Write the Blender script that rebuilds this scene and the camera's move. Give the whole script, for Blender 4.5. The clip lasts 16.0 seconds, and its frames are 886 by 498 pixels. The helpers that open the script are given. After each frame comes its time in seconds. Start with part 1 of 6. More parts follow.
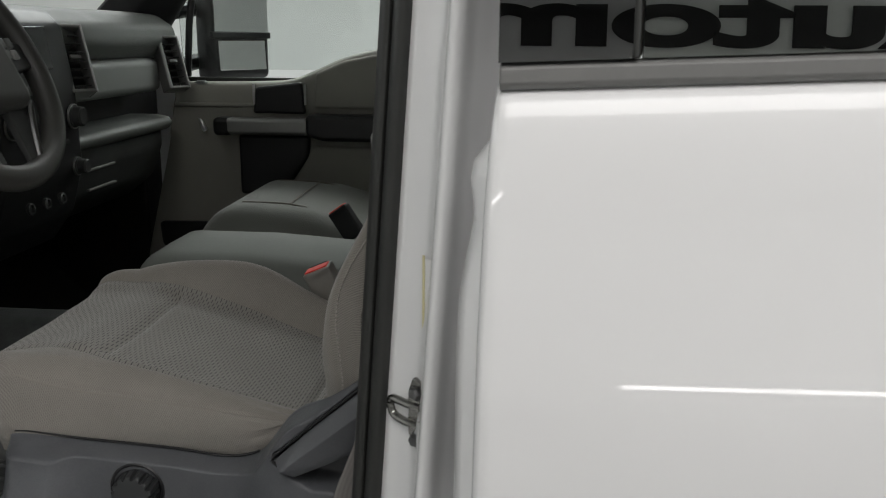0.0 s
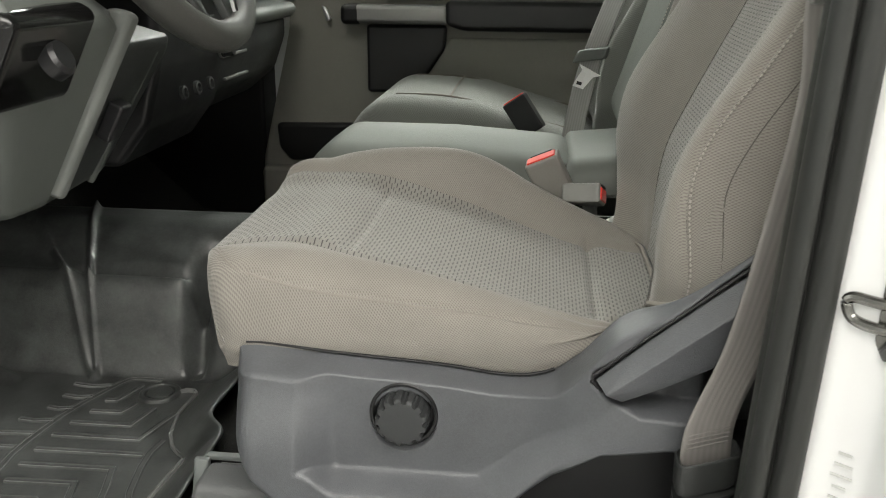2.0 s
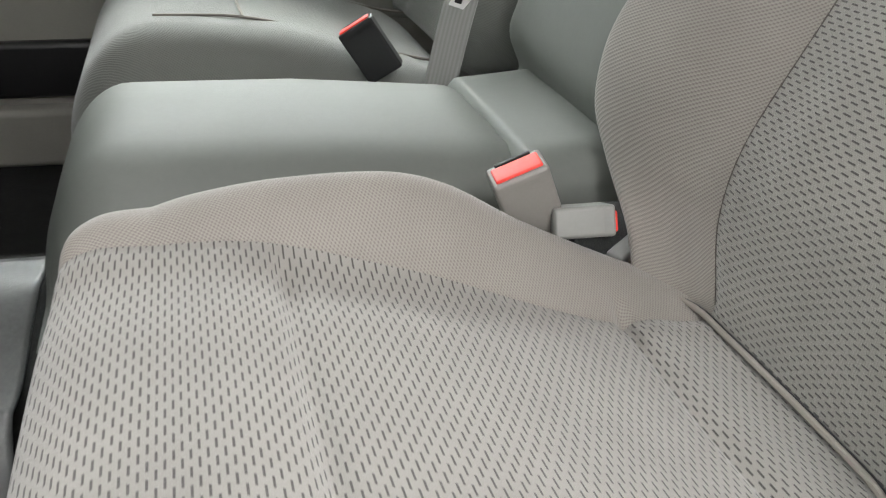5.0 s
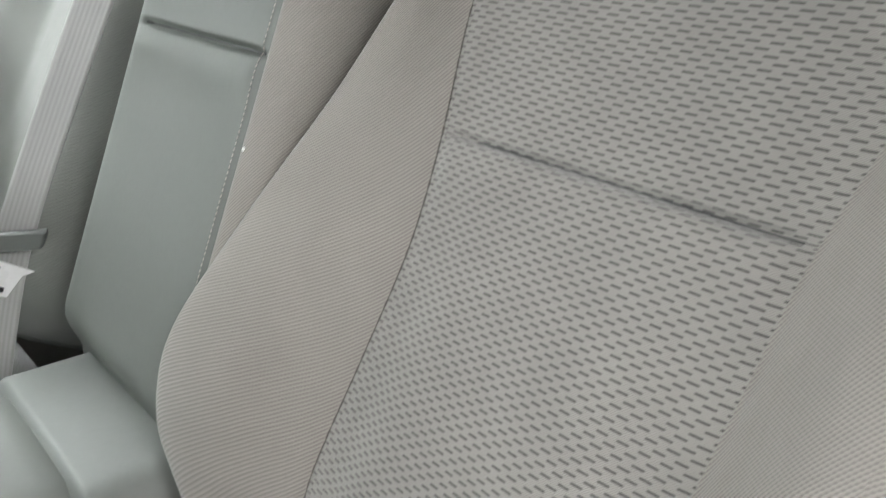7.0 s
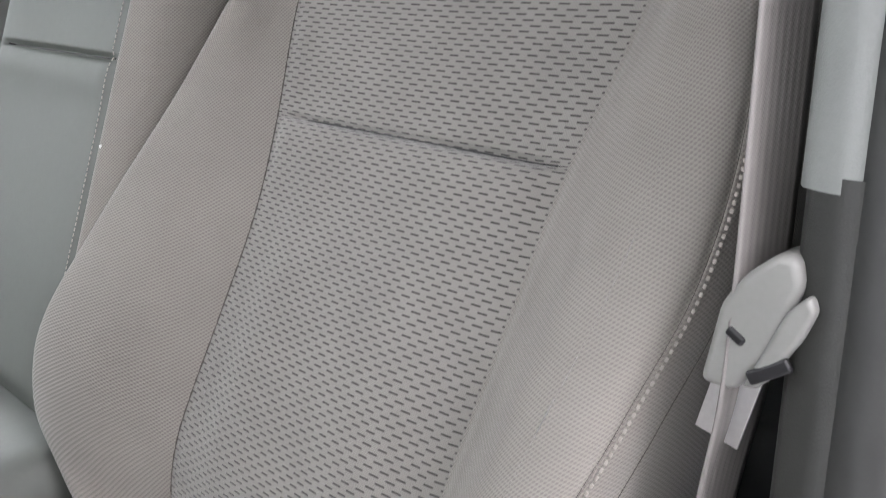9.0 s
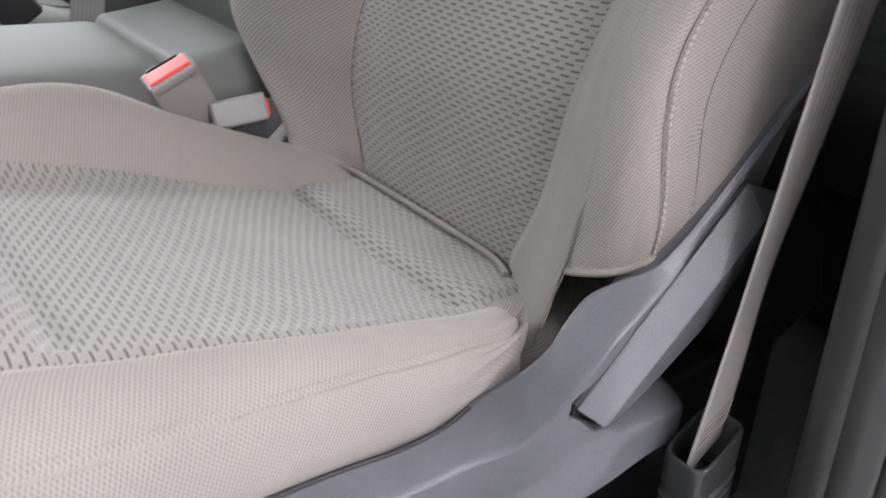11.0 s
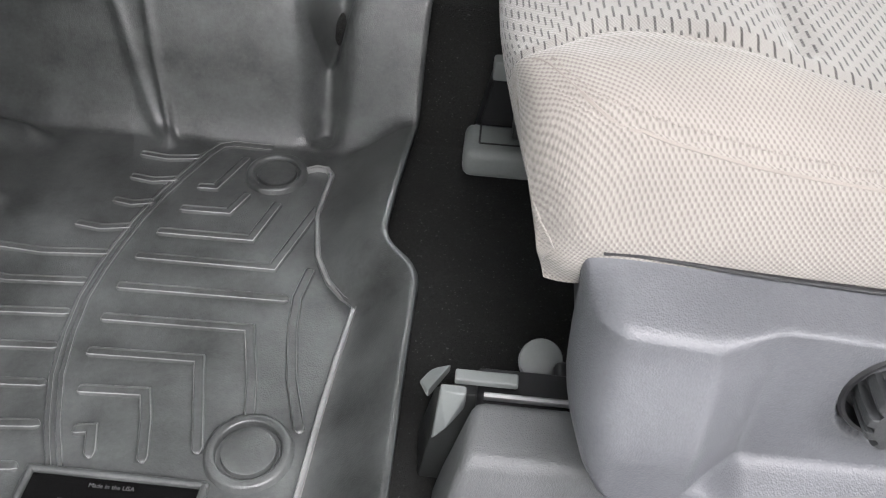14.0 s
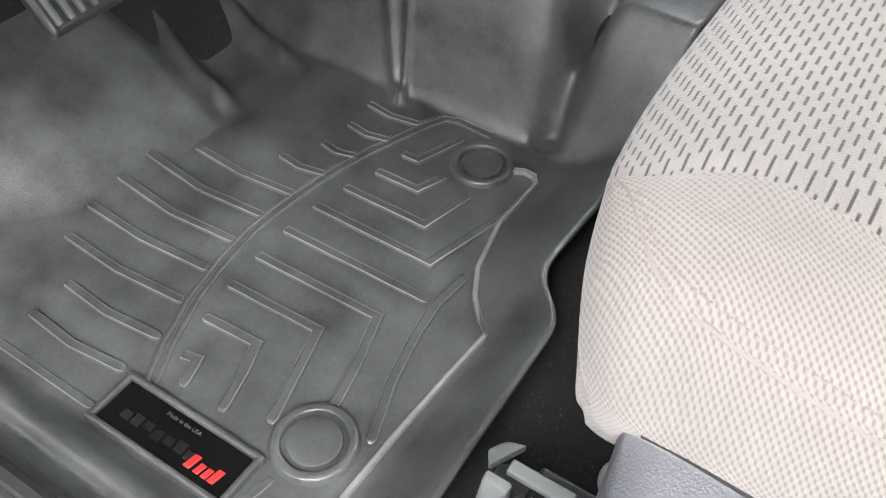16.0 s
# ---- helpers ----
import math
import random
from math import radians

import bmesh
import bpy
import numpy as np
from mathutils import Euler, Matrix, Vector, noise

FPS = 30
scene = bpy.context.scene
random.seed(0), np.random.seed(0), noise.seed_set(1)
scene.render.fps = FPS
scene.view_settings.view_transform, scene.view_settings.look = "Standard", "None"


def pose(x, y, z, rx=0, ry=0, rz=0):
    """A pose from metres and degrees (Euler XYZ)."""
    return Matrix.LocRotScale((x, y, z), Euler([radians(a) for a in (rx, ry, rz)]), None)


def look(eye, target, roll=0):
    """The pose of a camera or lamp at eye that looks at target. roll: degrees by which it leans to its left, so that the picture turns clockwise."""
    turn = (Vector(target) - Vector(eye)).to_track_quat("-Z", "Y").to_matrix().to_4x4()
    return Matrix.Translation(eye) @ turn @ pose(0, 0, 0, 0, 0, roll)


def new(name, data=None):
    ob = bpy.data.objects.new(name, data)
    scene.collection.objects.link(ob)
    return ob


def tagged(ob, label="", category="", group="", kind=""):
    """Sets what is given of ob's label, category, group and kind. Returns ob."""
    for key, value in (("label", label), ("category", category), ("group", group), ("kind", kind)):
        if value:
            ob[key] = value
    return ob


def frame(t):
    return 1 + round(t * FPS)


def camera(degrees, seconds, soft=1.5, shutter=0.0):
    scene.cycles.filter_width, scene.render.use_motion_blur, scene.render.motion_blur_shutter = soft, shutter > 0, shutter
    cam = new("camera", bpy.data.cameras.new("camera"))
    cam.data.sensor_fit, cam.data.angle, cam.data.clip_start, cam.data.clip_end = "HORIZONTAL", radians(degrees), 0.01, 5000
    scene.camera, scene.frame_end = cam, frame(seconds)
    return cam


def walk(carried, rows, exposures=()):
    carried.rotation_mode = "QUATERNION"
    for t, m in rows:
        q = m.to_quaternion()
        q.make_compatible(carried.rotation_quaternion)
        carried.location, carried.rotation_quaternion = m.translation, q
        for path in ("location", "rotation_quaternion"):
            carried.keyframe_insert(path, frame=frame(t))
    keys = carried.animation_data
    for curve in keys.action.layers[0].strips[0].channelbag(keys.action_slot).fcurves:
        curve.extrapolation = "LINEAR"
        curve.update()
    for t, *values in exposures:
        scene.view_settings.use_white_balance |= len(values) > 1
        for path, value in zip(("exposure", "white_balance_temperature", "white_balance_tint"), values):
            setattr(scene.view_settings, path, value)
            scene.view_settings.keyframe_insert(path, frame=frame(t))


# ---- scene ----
cam = camera(53.3, 16.0, soft=1.0, shutter=0.25)
PATH = [
    (0, (0.09, 0.136, 0.776), (-0.075, 2.074, 0.306), 0.5),
    (0.5, (0.026, 0.143, 0.722), (-0.17, 2.076, 0.244), 0.3),
    (1, (-0.058, 0.166, 0.709), (-0.28, 2.086, 0.194), 0.4),
    (1.5, (-0.177, 0.227, 0.676), (-0.4, 2.134, 0.118), 0.4),
    (2, (-0.249, 0.316, 0.659), (-0.46, 2.204, 0.034), 0.4),
    (2.5, (-0.301, 0.403, 0.636), (-0.444, 2.283, -0.032), 1.1),
    (3, (-0.381, 0.455, 0.638), (-0.371, 2.281, -0.178), 1.9),
    (3.5, (-0.446, 0.548, 0.652), (-0.276, 2.339, -0.222), 2.0),
    (3.7, (-0.455, 0.593, 0.657), (-0.245, 2.374, -0.229), 2.0),
    (5.8, (-0.528, 1.037, 0.678), (0.306, 2.622, -0.212), 5.3),
    (6, (-0.519, 1.045, 0.697), (0.413, 2.582, -0.179), 5.5),
    (6.5, (-0.485, 1.061, 0.767), (0.68, 2.452, -0.076), 4.9),
    (7, (-0.412, 0.99, 0.834), (0.841, 2.411, 0.193), 4.8),
    (7.5, (-0.405, 0.955, 0.853), (0.919, 2.361, 0.333), 4.3),
    (8, (-0.404, 0.904, 0.852), (0.967, 2.273, 0.353), 3.3),
    (8.2, (-0.398, 0.891, 0.849), (0.98, 2.252, 0.353), 2.8),
    (10.3, (-0.51, 0.821, 0.69), (0.837, 2.077, -0.091), 2.4),
    (10.5, (-0.516, 0.806, 0.676), (0.768, 2.09, -0.161), 2.1),
    (11, (-0.535, 0.778, 0.636), (0.552, 2.169, -0.305), 1.9),
    (11.5, (-0.566, 0.762, 0.609), (0.313, 2.222, -0.438), 2.7),
    (12, (-0.61, 0.752, 0.604), (-0.051, 2.294, -0.541), 1.9),
    (12.5, (-0.63, 0.753, 0.612), (-0.335, 2.312, -0.606), 2.5),
    (13, (-0.631, 0.75, 0.612), (-0.474, 2.28, -0.666), 2.7),
    (13.5, (-0.637, 0.754, 0.602), (-0.573, 2.259, -0.712), 3.7),
    (14, (-0.613, 0.796, 0.587), (-0.693, 2.257, -0.777), 3.2),
    (14.5, (-0.561, 0.827, 0.605), (-0.842, 2.214, -0.808), 3.0),
    (15, (-0.548, 0.862, 0.6), (-0.99, 2.159, -0.857), 2.3),
    (15.5, (-0.536, 0.903, 0.591), (-1.13, 2.113, -0.886), 2.0),
    (16, (-0.522, 0.927, 0.596), (-1.218, 2.089, -0.877), 2.6),
]
walk(cam, [(t, look(eye, target, roll)) for t, eye, target, roll in PATH], exposures=[(0, -2.42, 6500, 12), (0.5, -2.22, 6500, 12), (1, -1.98, 6600, 11), (1.5, -1.45, 6700, 9), (2, -0.9, 6800, 9), (2.5, -0.6, 6850, 10), (3, -0.58, 6850, 10), (3.5, -0.45, 6800, 11), (6, 0.0, 6300, 15), (6.5, 0.12, 6300, 15), (7, 0.15, 6300, 15), (8.2, 0.22, 6200, 18), (10.3, -0.4, 6200, 23), (11, -0.3, 6250, 23), (12, -0.38, 6250, 19), (13, 0.05, 6250, 17), (14, 0.06, 6300, 17), (15, 0.1, 6300, 18), (16, 0.2, 6300, 18)])

# ---- world and lights ----
world = bpy.data.worlds.new("world")
scene.world = world
world.use_nodes = True
wbg = world.node_tree.nodes["Background"]
wbg.inputs[0].default_value = (0.9, 0.95, 1.0, 1)
wbg.inputs[1].default_value = 0.05


def area_lamp(name, place, target, sx, sy, watts, colour=(1, 1, 1)):
    data = bpy.data.lights.new(name, "AREA")
    data.shape, data.size, data.size_y, data.energy, data.color = "RECTANGLE", sx, sy, watts, colour
    ob = new(name, data)
    ob.matrix_world = look(place, target)
    return tagged(ob, kind="structure")


# main overhead bay lamp first; the next four are unseen lamps added as fill
area_lamp("ceiling_light_1", (1.5, -0.70, 2.58), (1.5, -0.25, 0.2), 4.6, 1.6, 440, (1.0, 0.985, 0.96))
area_lamp("ceiling_light_2", (-0.3, 4.8, 2.6), (-0.3, 4.8, 0.0), 6.0, 1.2, 760, (0.95, 1.0, 0.97))
area_lamp("ceiling_light_3", (-6.0, 1.4, 2.6), (-6.0, 1.4, 0.0), 1.5, 4.6, 520, (0.97, 1.0, 0.98))
area_lamp("ceiling_light_4", (-3.2, -3.6, 2.6), (-3.2, -3.6, 0.0), 3.6, 1.0, 25, (1.0, 0.99, 0.97))
area_lamp("ceiling_light_5", (5.6, -3.6, 2.6), (5.6, -3.6, 0.0), 3.6, 1.0, 300, (1.0, 0.99, 0.97))

# ---- materials ----
class Nodes:
    """Short-hand for one node material."""

    def __init__(self, name, rough=0.6, metal=0.0):
        self.mat = bpy.data.materials.new(name)
        self.mat.use_nodes = True
        self.nt = self.mat.node_tree
        self.bsdf = self.nt.nodes["Principled BSDF"]
        self.bsdf.inputs["Roughness"].default_value = rough
        self.bsdf.inputs["Metallic"].default_value = metal

    def put(self, socket, value):
        if isinstance(value, (int, float)):
            socket.default_value = value
        elif isinstance(value, tuple):
            socket.default_value = (*value, 1) if len(value) == 3 and socket.type == "RGBA" else value
        else:
            self.nt.links.new(value, socket)

    def math(self, op, a, b=0.0, c=0.0):
        n = self.nt.nodes.new("ShaderNodeMath")
        n.operation = op
        for k, v in enumerate((a, b, c)):
            self.put(n.inputs[k], v)
        return n.outputs[0]

    def coords(self, which):
        return self.nt.nodes.new("ShaderNodeTexCoord").outputs[which]

    def split(self, vector):
        n = self.nt.nodes.new("ShaderNodeSeparateXYZ")
        self.put(n.inputs[0], vector)
        return n.outputs[0], n.outputs[1], n.outputs[2]

    def noise(self, vector, scale, detail=3.0, rough=0.6):
        n = self.nt.nodes.new("ShaderNodeTexNoise")
        self.put(n.inputs["Vector"], vector)
        n.inputs["Scale"].default_value, n.inputs["Detail"].default_value, n.inputs["Roughness"].default_value = scale, detail, rough
        return n.outputs[0]

    def voronoi(self, vector, scale):
        n = self.nt.nodes.new("ShaderNodeTexVoronoi")
        self.put(n.inputs["Vector"], vector)
        n.inputs["Scale"].default_value = scale
        return n.outputs[0]

    def mix(self, f, a, b):
        n = self.nt.nodes.new("ShaderNodeMix")
        n.data_type = "RGBA"
        self.put(n.inputs["Factor"], f)
        self.put(n.inputs["A"], a)
        self.put(n.inputs["B"], b)
        return n.outputs["Result"]

    def span(self, v, lo, hi, a=0.0, b=1.0):
        n = self.nt.nodes.new("ShaderNodeMapRange")
        for k, x in enumerate((v, lo, hi, a, b)):
            self.put(n.inputs[k], x)
        return n.outputs[0]

    def bump(self, height, strength=0.3, distance=0.001):
        n = self.nt.nodes.new("ShaderNodeBump")
        n.inputs["Strength"].default_value, n.inputs["Distance"].default_value = strength, distance
        self.put(n.inputs["Height"], height)
        self.put(self.bsdf.inputs["Normal"], n.outputs[0])

    def colour(self, value):
        self.put(self.bsdf.inputs["Base Color"], value)

    def rough(self, value):
        self.put(self.bsdf.inputs["Roughness"], value)


def shade(c, k):
    return tuple(x * k for x in c)


def plain(name, colour, rough=0.5, metal=0.0, vary=0.12, scale=40.0, grain=0.0, grain_scale=900.0, coat=0.0):
    """A surface of one colour with uneven tone and gloss and, if asked, a moulded grain."""
    n = Nodes(name, rough, metal)
    co = n.coords("Object")
    blot = n.noise(co, scale * 0.25, 4)
    fine = n.noise(co, scale * 8, 2)
    both = n.math("ADD", n.math("MULTIPLY", blot, 0.65), n.math("MULTIPLY", fine, 0.35))
    n.colour(n.mix(n.span(both, 0.3, 0.7), shade(colour, 1 - vary), shade(colour, 1 + vary)))
    n.rough(n.span(blot, 0.3, 0.7, max(0.02, rough - 0.07), min(1, rough + 0.07)))
    if grain:
        n.bump(n.voronoi(co, grain_scale), grain, 0.0006)
    if coat:
        n.bsdf.inputs["Coat Weight"].default_value = coat
        n.bsdf.inputs["Coat Roughness"].default_value = 0.03
    return n.mat


def even(name, colour, rough, metal=0.0, coat=0.0):
    """A lacquered or mirror surface, quite even."""
    n = Nodes(name, rough, metal)
    n.colour(colour)
    n.bsdf.inputs["Coat Weight"].default_value = coat
    n.bsdf.inputs["Coat Roughness"].default_value = 0.02
    return n.mat


def dash_cloth(name, light, dark):
    """Woven cloth with staggered short dark dashes across the seat."""
    n = Nodes(name, 0.92)
    u, v, _ = n.split(n.coords("UV"))
    wob = n.noise(n.coords("Object"), 260, 2)
    u = n.math("ADD", u, n.math("MULTIPLY", n.math("SUBTRACT", wob, 0.5), 0.0022))
    row = n.math("DIVIDE", v, 0.0044)
    odd = n.math("MULTIPLY", n.math("MODULO", n.math("FLOOR", row), 2.0), 0.5)
    fu = n.math("FRACT", n.math("ADD", n.math("DIVIDE", u, 0.0152), n.math("ADD", odd, 50.0)))
    fv = n.math("FRACT", n.math("ADD", row, 50.0))
    along = n.math("MULTIPLY", n.span(fu, 0.03, 0.09), n.span(fu, 0.60, 0.66, 1, 0))
    across = n.math("MULTIPLY", n.span(fv, 0.24, 0.36), n.span(fv, 0.56, 0.68, 1, 0))
    dash = n.math("MULTIPLY", along, across)
    knit = n.math("MULTIPLY", n.math("SINE", n.math("MULTIPLY", u, 3300.0)), n.math("SINE", n.math("MULTIPLY", v, 3300.0)))
    blot = n.noise(n.coords("Object"), 14, 4)
    base = n.mix(n.span(blot, 0.3, 0.7), shade(light, 0.92), shade(light, 1.06))
    base = n.mix(n.span(knit, -1, 1, 0.0, 0.30), base, shade(light, 0.66))
    thread = n.noise(n.coords("Object"), 1500, 2)
    deep = n.mix(thread, shade(dark, 0.7), shade(dark, 1.4))
    n.colour(n.mix(n.math("MULTIPLY", dash, 0.9), base, deep))
    n.bump(n.math("ADD", n.math("MULTIPLY", dash, -1.0), n.math("MULTIPLY", knit, 0.25)), 0.55, 0.0009)
    n.bsdf.inputs["Sheen Weight"].default_value = 0.25
    return n.mat


def twill(name, light, dark, pitch=0.0023):
    """Plain woven bolster cloth: small raised knots in diagonal rows."""
    n = Nodes(name, 0.93)
    u, v, _ = n.split(n.coords("UV"))
    wob = n.noise(n.coords("Object"), 35, 2)
    v = n.math("ADD", v, n.math("MULTIPLY", wob, 0.0012))
    k = 2 * math.pi / pitch
    a = n.math("SINE", n.math("MULTIPLY", n.math("ADD", n.math("MULTIPLY", u, 0.82), n.math("MULTIPLY", v, 0.57)), k))
    b = n.math("SINE", n.math("MULTIPLY", n.math("SUBTRACT", n.math("MULTIPLY", v, 0.90), n.math("MULTIPLY", u, 0.42)), k * 0.93))
    knot = n.math("ADD", n.math("MULTIPLY", n.math("ADD", n.math("MULTIPLY", a, 0.58), n.math("MULTIPLY", b, 0.42)), 0.5), 0.5)
    blot = n.noise(n.coords("Object"), 11, 4)
    fuzz = n.noise(n.coords("Object"), 1300, 2)
    tone = n.mix(n.span(blot, 0.3, 0.7), shade(light, 0.93), shade(light, 1.06))
    tone = n.mix(n.span(fuzz, 0.3, 0.7, 0.0, 0.3), tone, shade(light, 0.8))
    n.colour(n.mix(n.span(knot, 0.10, 0.62, 0.50, 0.0), tone, dark))
    n.bump(n.math("ADD", knot, n.math("MULTIPLY", fuzz, 0.3)), 0.5, 0.0007)
    n.bsdf.inputs["Sheen Weight"].default_value = 0.25
    return n.mat


def webbing_cloth(name, colour):
    n = Nodes(name, 0.6)
    u, v, _ = n.split(n.coords("UV"))
    line = n.math("SINE", n.math("MULTIPLY", u, 2 * math.pi / 0.0058))
    zig = n.math("SINE", n.math("MULTIPLY", n.math("ADD", v, n.math("MULTIPLY", n.math("ABSOLUTE", line), 0.002)), 2 * math.pi / 0.0022))
    t = n.math("ADD", n.math("MULTIPLY", line, 0.7), n.math("MULTIPLY", zig, 0.3))
    n.colour(n.mix(n.span(t, -1, 1), shade(colour, 0.84), shade(colour, 1.06)))
    n.bump(t, 0.25, 0.0005)
    return n.mat


def carpet_pile(name, colour):
    n = Nodes(name, 1.0)
    co = n.coords("Object")
    f = n.noise(co, 420, 5, 0.85)
    g = n.noise(co, 22, 3)
    speck = n.span(n.noise(co, 420, 1), 0.71, 0.76)
    c = n.mix(n.span(f, 0.3, 0.7), shade(colour, 0.5), shade(colour, 1.7))
    c = n.mix(n.span(g, 0.3, 0.7, 0, 0.5), c, shade(colour, 0.7))
    n.colour(n.mix(n.math("MULTIPLY", speck, 0.5), c, (0.22, 0.22, 0.21)))
    n.bump(f, 1.0, 0.005)
    return n.mat


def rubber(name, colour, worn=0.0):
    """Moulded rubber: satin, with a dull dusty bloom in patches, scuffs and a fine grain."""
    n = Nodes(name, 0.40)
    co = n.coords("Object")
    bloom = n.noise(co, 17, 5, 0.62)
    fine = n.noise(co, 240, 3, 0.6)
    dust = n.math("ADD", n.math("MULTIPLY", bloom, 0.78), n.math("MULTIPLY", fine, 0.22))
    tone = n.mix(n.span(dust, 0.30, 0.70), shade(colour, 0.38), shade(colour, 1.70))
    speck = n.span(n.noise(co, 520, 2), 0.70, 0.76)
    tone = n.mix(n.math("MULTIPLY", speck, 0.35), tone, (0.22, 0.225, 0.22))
    # pale rims: edge highlights put into the colour, broken up in patches
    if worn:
        rim_tone = n.span(n.noise(co, 60, 4, 0.7), 0.40, 0.62)
        tone = n.mix(n.math("MULTIPLY", rim_tone, worn), tone, (0.24, 0.245, 0.24))
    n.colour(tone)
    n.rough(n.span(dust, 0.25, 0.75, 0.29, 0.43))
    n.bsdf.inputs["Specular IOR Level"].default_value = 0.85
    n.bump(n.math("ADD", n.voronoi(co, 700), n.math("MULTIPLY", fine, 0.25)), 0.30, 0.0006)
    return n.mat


def glassy(name, tint, rough=0.0):
    n = Nodes(name, rough)
    n.bsdf.inputs["Transmission Weight"].default_value = 1.0
    n.bsdf.inputs["IOR"].default_value = 1.45
    n.colour(tint)
    return n.mat


def lit(name, colour, strength):
    n = Nodes(name, 0.5)
    n.colour(colour)
    n.put(n.bsdf.inputs["Emission Color"], colour)
    n.bsdf.inputs["Emission Strength"].default_value = strength
    return n.mat


M_DASH = dash_cloth("seat_insert_cloth", (0.262, 0.252, 0.230), (0.034, 0.031, 0.028))
M_TWILL = twill("seat_bolster_cloth", (0.272, 0.253, 0.226), (0.072, 0.065, 0.056))
M_SMOOTH = plain("stone_grey_vinyl", (0.136, 0.147, 0.132), 0.64, vary=0.06, scale=18, grain=0.12, grain_scale=1400)
M_SMOOTH2 = twill("passenger_seat_cloth", (0.178, 0.185, 0.168), (0.12, 0.125, 0.11), 0.0026)
M_PIPING = plain("piping_cloth", (0.235, 0.215, 0.19), 0.9, scale=120)
M_THREAD = plain("sewing_thread", (0.40, 0.37, 0.33), 0.8, scale=200)
M_SEAM = plain("seam_shade_cloth", (0.095, 0.087, 0.076), 0.9, scale=200)
M_SHIELD = plain("dark_grey_moulding", (0.096, 0.100, 0.107), 0.40, vary=0.2, scale=55, grain=0.32, grain_scale=850)
M_KNOB = plain("knob_moulding", (0.034, 0.036, 0.037), 0.40, vary=0.08, scale=60, grain=0.25, grain_scale=1500)
M_COVER = plain("grey_track_cover", (0.105, 0.109, 0.110), 0.52, vary=0.14, scale=60, grain=0.5, grain_scale=900)
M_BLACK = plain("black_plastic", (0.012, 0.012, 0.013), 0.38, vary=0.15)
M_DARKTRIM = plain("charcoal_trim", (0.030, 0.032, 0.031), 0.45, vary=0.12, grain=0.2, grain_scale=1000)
M_DASHPAD = plain("grey_dash_skin", (0.115, 0.124, 0.115), 0.46, vary=0.08, grain=0.25, grain_scale=900)
M_WHEEL = plain("dark_wheel_leather", (0.050, 0.050, 0.046), 0.42, vary=0.12, scale=50, grain=0.3, grain_scale=1100)
M_LIGHTTRIM = plain("light_grey_trim", (0.19, 0.20, 0.19), 0.5, vary=0.07, grain=0.15, grain_scale=1000)
M_HEADLINER = plain("pale_headliner_cloth", (0.50, 0.50, 0.48), 0.9, vary=0.05, grain=0.2, grain_scale=900)
M_DOORTRIM = plain("taupe_door_trim", (0.29, 0.285, 0.25), 0.6, vary=0.07, grain=0.2, grain_scale=900)
M_RUBBER = rubber("black_mat_rubber", (0.066, 0.070, 0.068))
M_RUBBER_RIM_LIGHT = rubber("rim_highlight_rubber", (0.20, 0.205, 0.20), 0.8)
M_SEAL = plain("door_seal_rubber", (0.024, 0.025, 0.023), 0.45, vary=0.1, scale=50)
M_PAINT = even("white_car_paint", (0.80, 0.80, 0.80), 0.35, coat=1.0)
M_CHROME = plain("bright_steel", (0.72, 0.72, 0.72), 0.36, 1.0, vary=0.1)
M_STEEL = plain("dull_steel", (0.16, 0.16, 0.16), 0.34, 1.0, vary=0.3, scale=90)
M_STRIKER = plain("rubbed_striker_steel", (0.26, 0.255, 0.24), 0.20, 1.0, vary=0.45, scale=110)
M_SILVER = plain("silver_trim", (0.30, 0.30, 0.29), 0.35, 0.6, vary=0.06)
# not metallic: the lamp's reflection on the steel is put into this pale colour
M_LIT_STEEL = plain("lamp_lit_steel", (0.78, 0.78, 0.77), 0.3, vary=0.05)
M_RED = plain("red_button", (0.80, 0.045, 0.03), 0.4, vary=0.08)
M_BUCKLE = plain("grey_buckle_plastic", (0.235, 0.223, 0.205), 0.45, vary=0.07, grain=0.1)
M_BUCKLE_PALE = plain("pale_buckle_plastic", (0.22, 0.22, 0.206), 0.40, vary=0.06)
M_BELT = webbing_cloth("grey_belt_webbing", (0.22, 0.205, 0.195))
M_BELT2 = webbing_cloth("pale_belt_webbing", (0.34, 0.34, 0.325))
M_CARPET = carpet_pile("black_carpet", (0.032, 0.033, 0.031))
M_BELTTRIM = plain("grey_window_trim", (0.16, 0.16, 0.155), 0.45, vary=0.06, scale=20)
M_CAP = plain("pale_grey_cap", (0.19, 0.205, 0.20), 0.5, vary=0.08)
M_BADGE = plain("gloss_black_plate", (0.006, 0.006, 0.006), 0.12, vary=0.2)
M_BADGEDIM = plain("worn_badge_print", (0.013, 0.013, 0.013), 0.30)
M_BADGERED = plain("red_badge_print", (0.75, 0.03, 0.025), 0.35)
M_GLASS = glassy("window_glass", (0.80, 0.84, 0.82))
M_TINT = even("dark_tinted_glass", (0.28, 0.29, 0.28), 0.0, 1.0)
M_GLOSSBLACK = even("gloss_black_panel", (0.18, 0.18, 0.18), 0.0, 1.0)
M_MIRROR = even("mirror_silver", (0.86, 0.88, 0.87), 0.0, 1.0)
M_WALL = plain("white_bay_wall", (0.80, 0.81, 0.80), 0.75, vary=0.03, scale=3)
M_CONCRETE = plain("grey_bay_floor", (0.34, 0.34, 0.335), 0.35, vary=0.12, scale=4)
M_SIGN = plain("black_sign_letters", (0.015, 0.015, 0.015), 0.5)
M_LABEL = plain("white_label", (0.78, 0.78, 0.76), 0.4, vary=0.03)
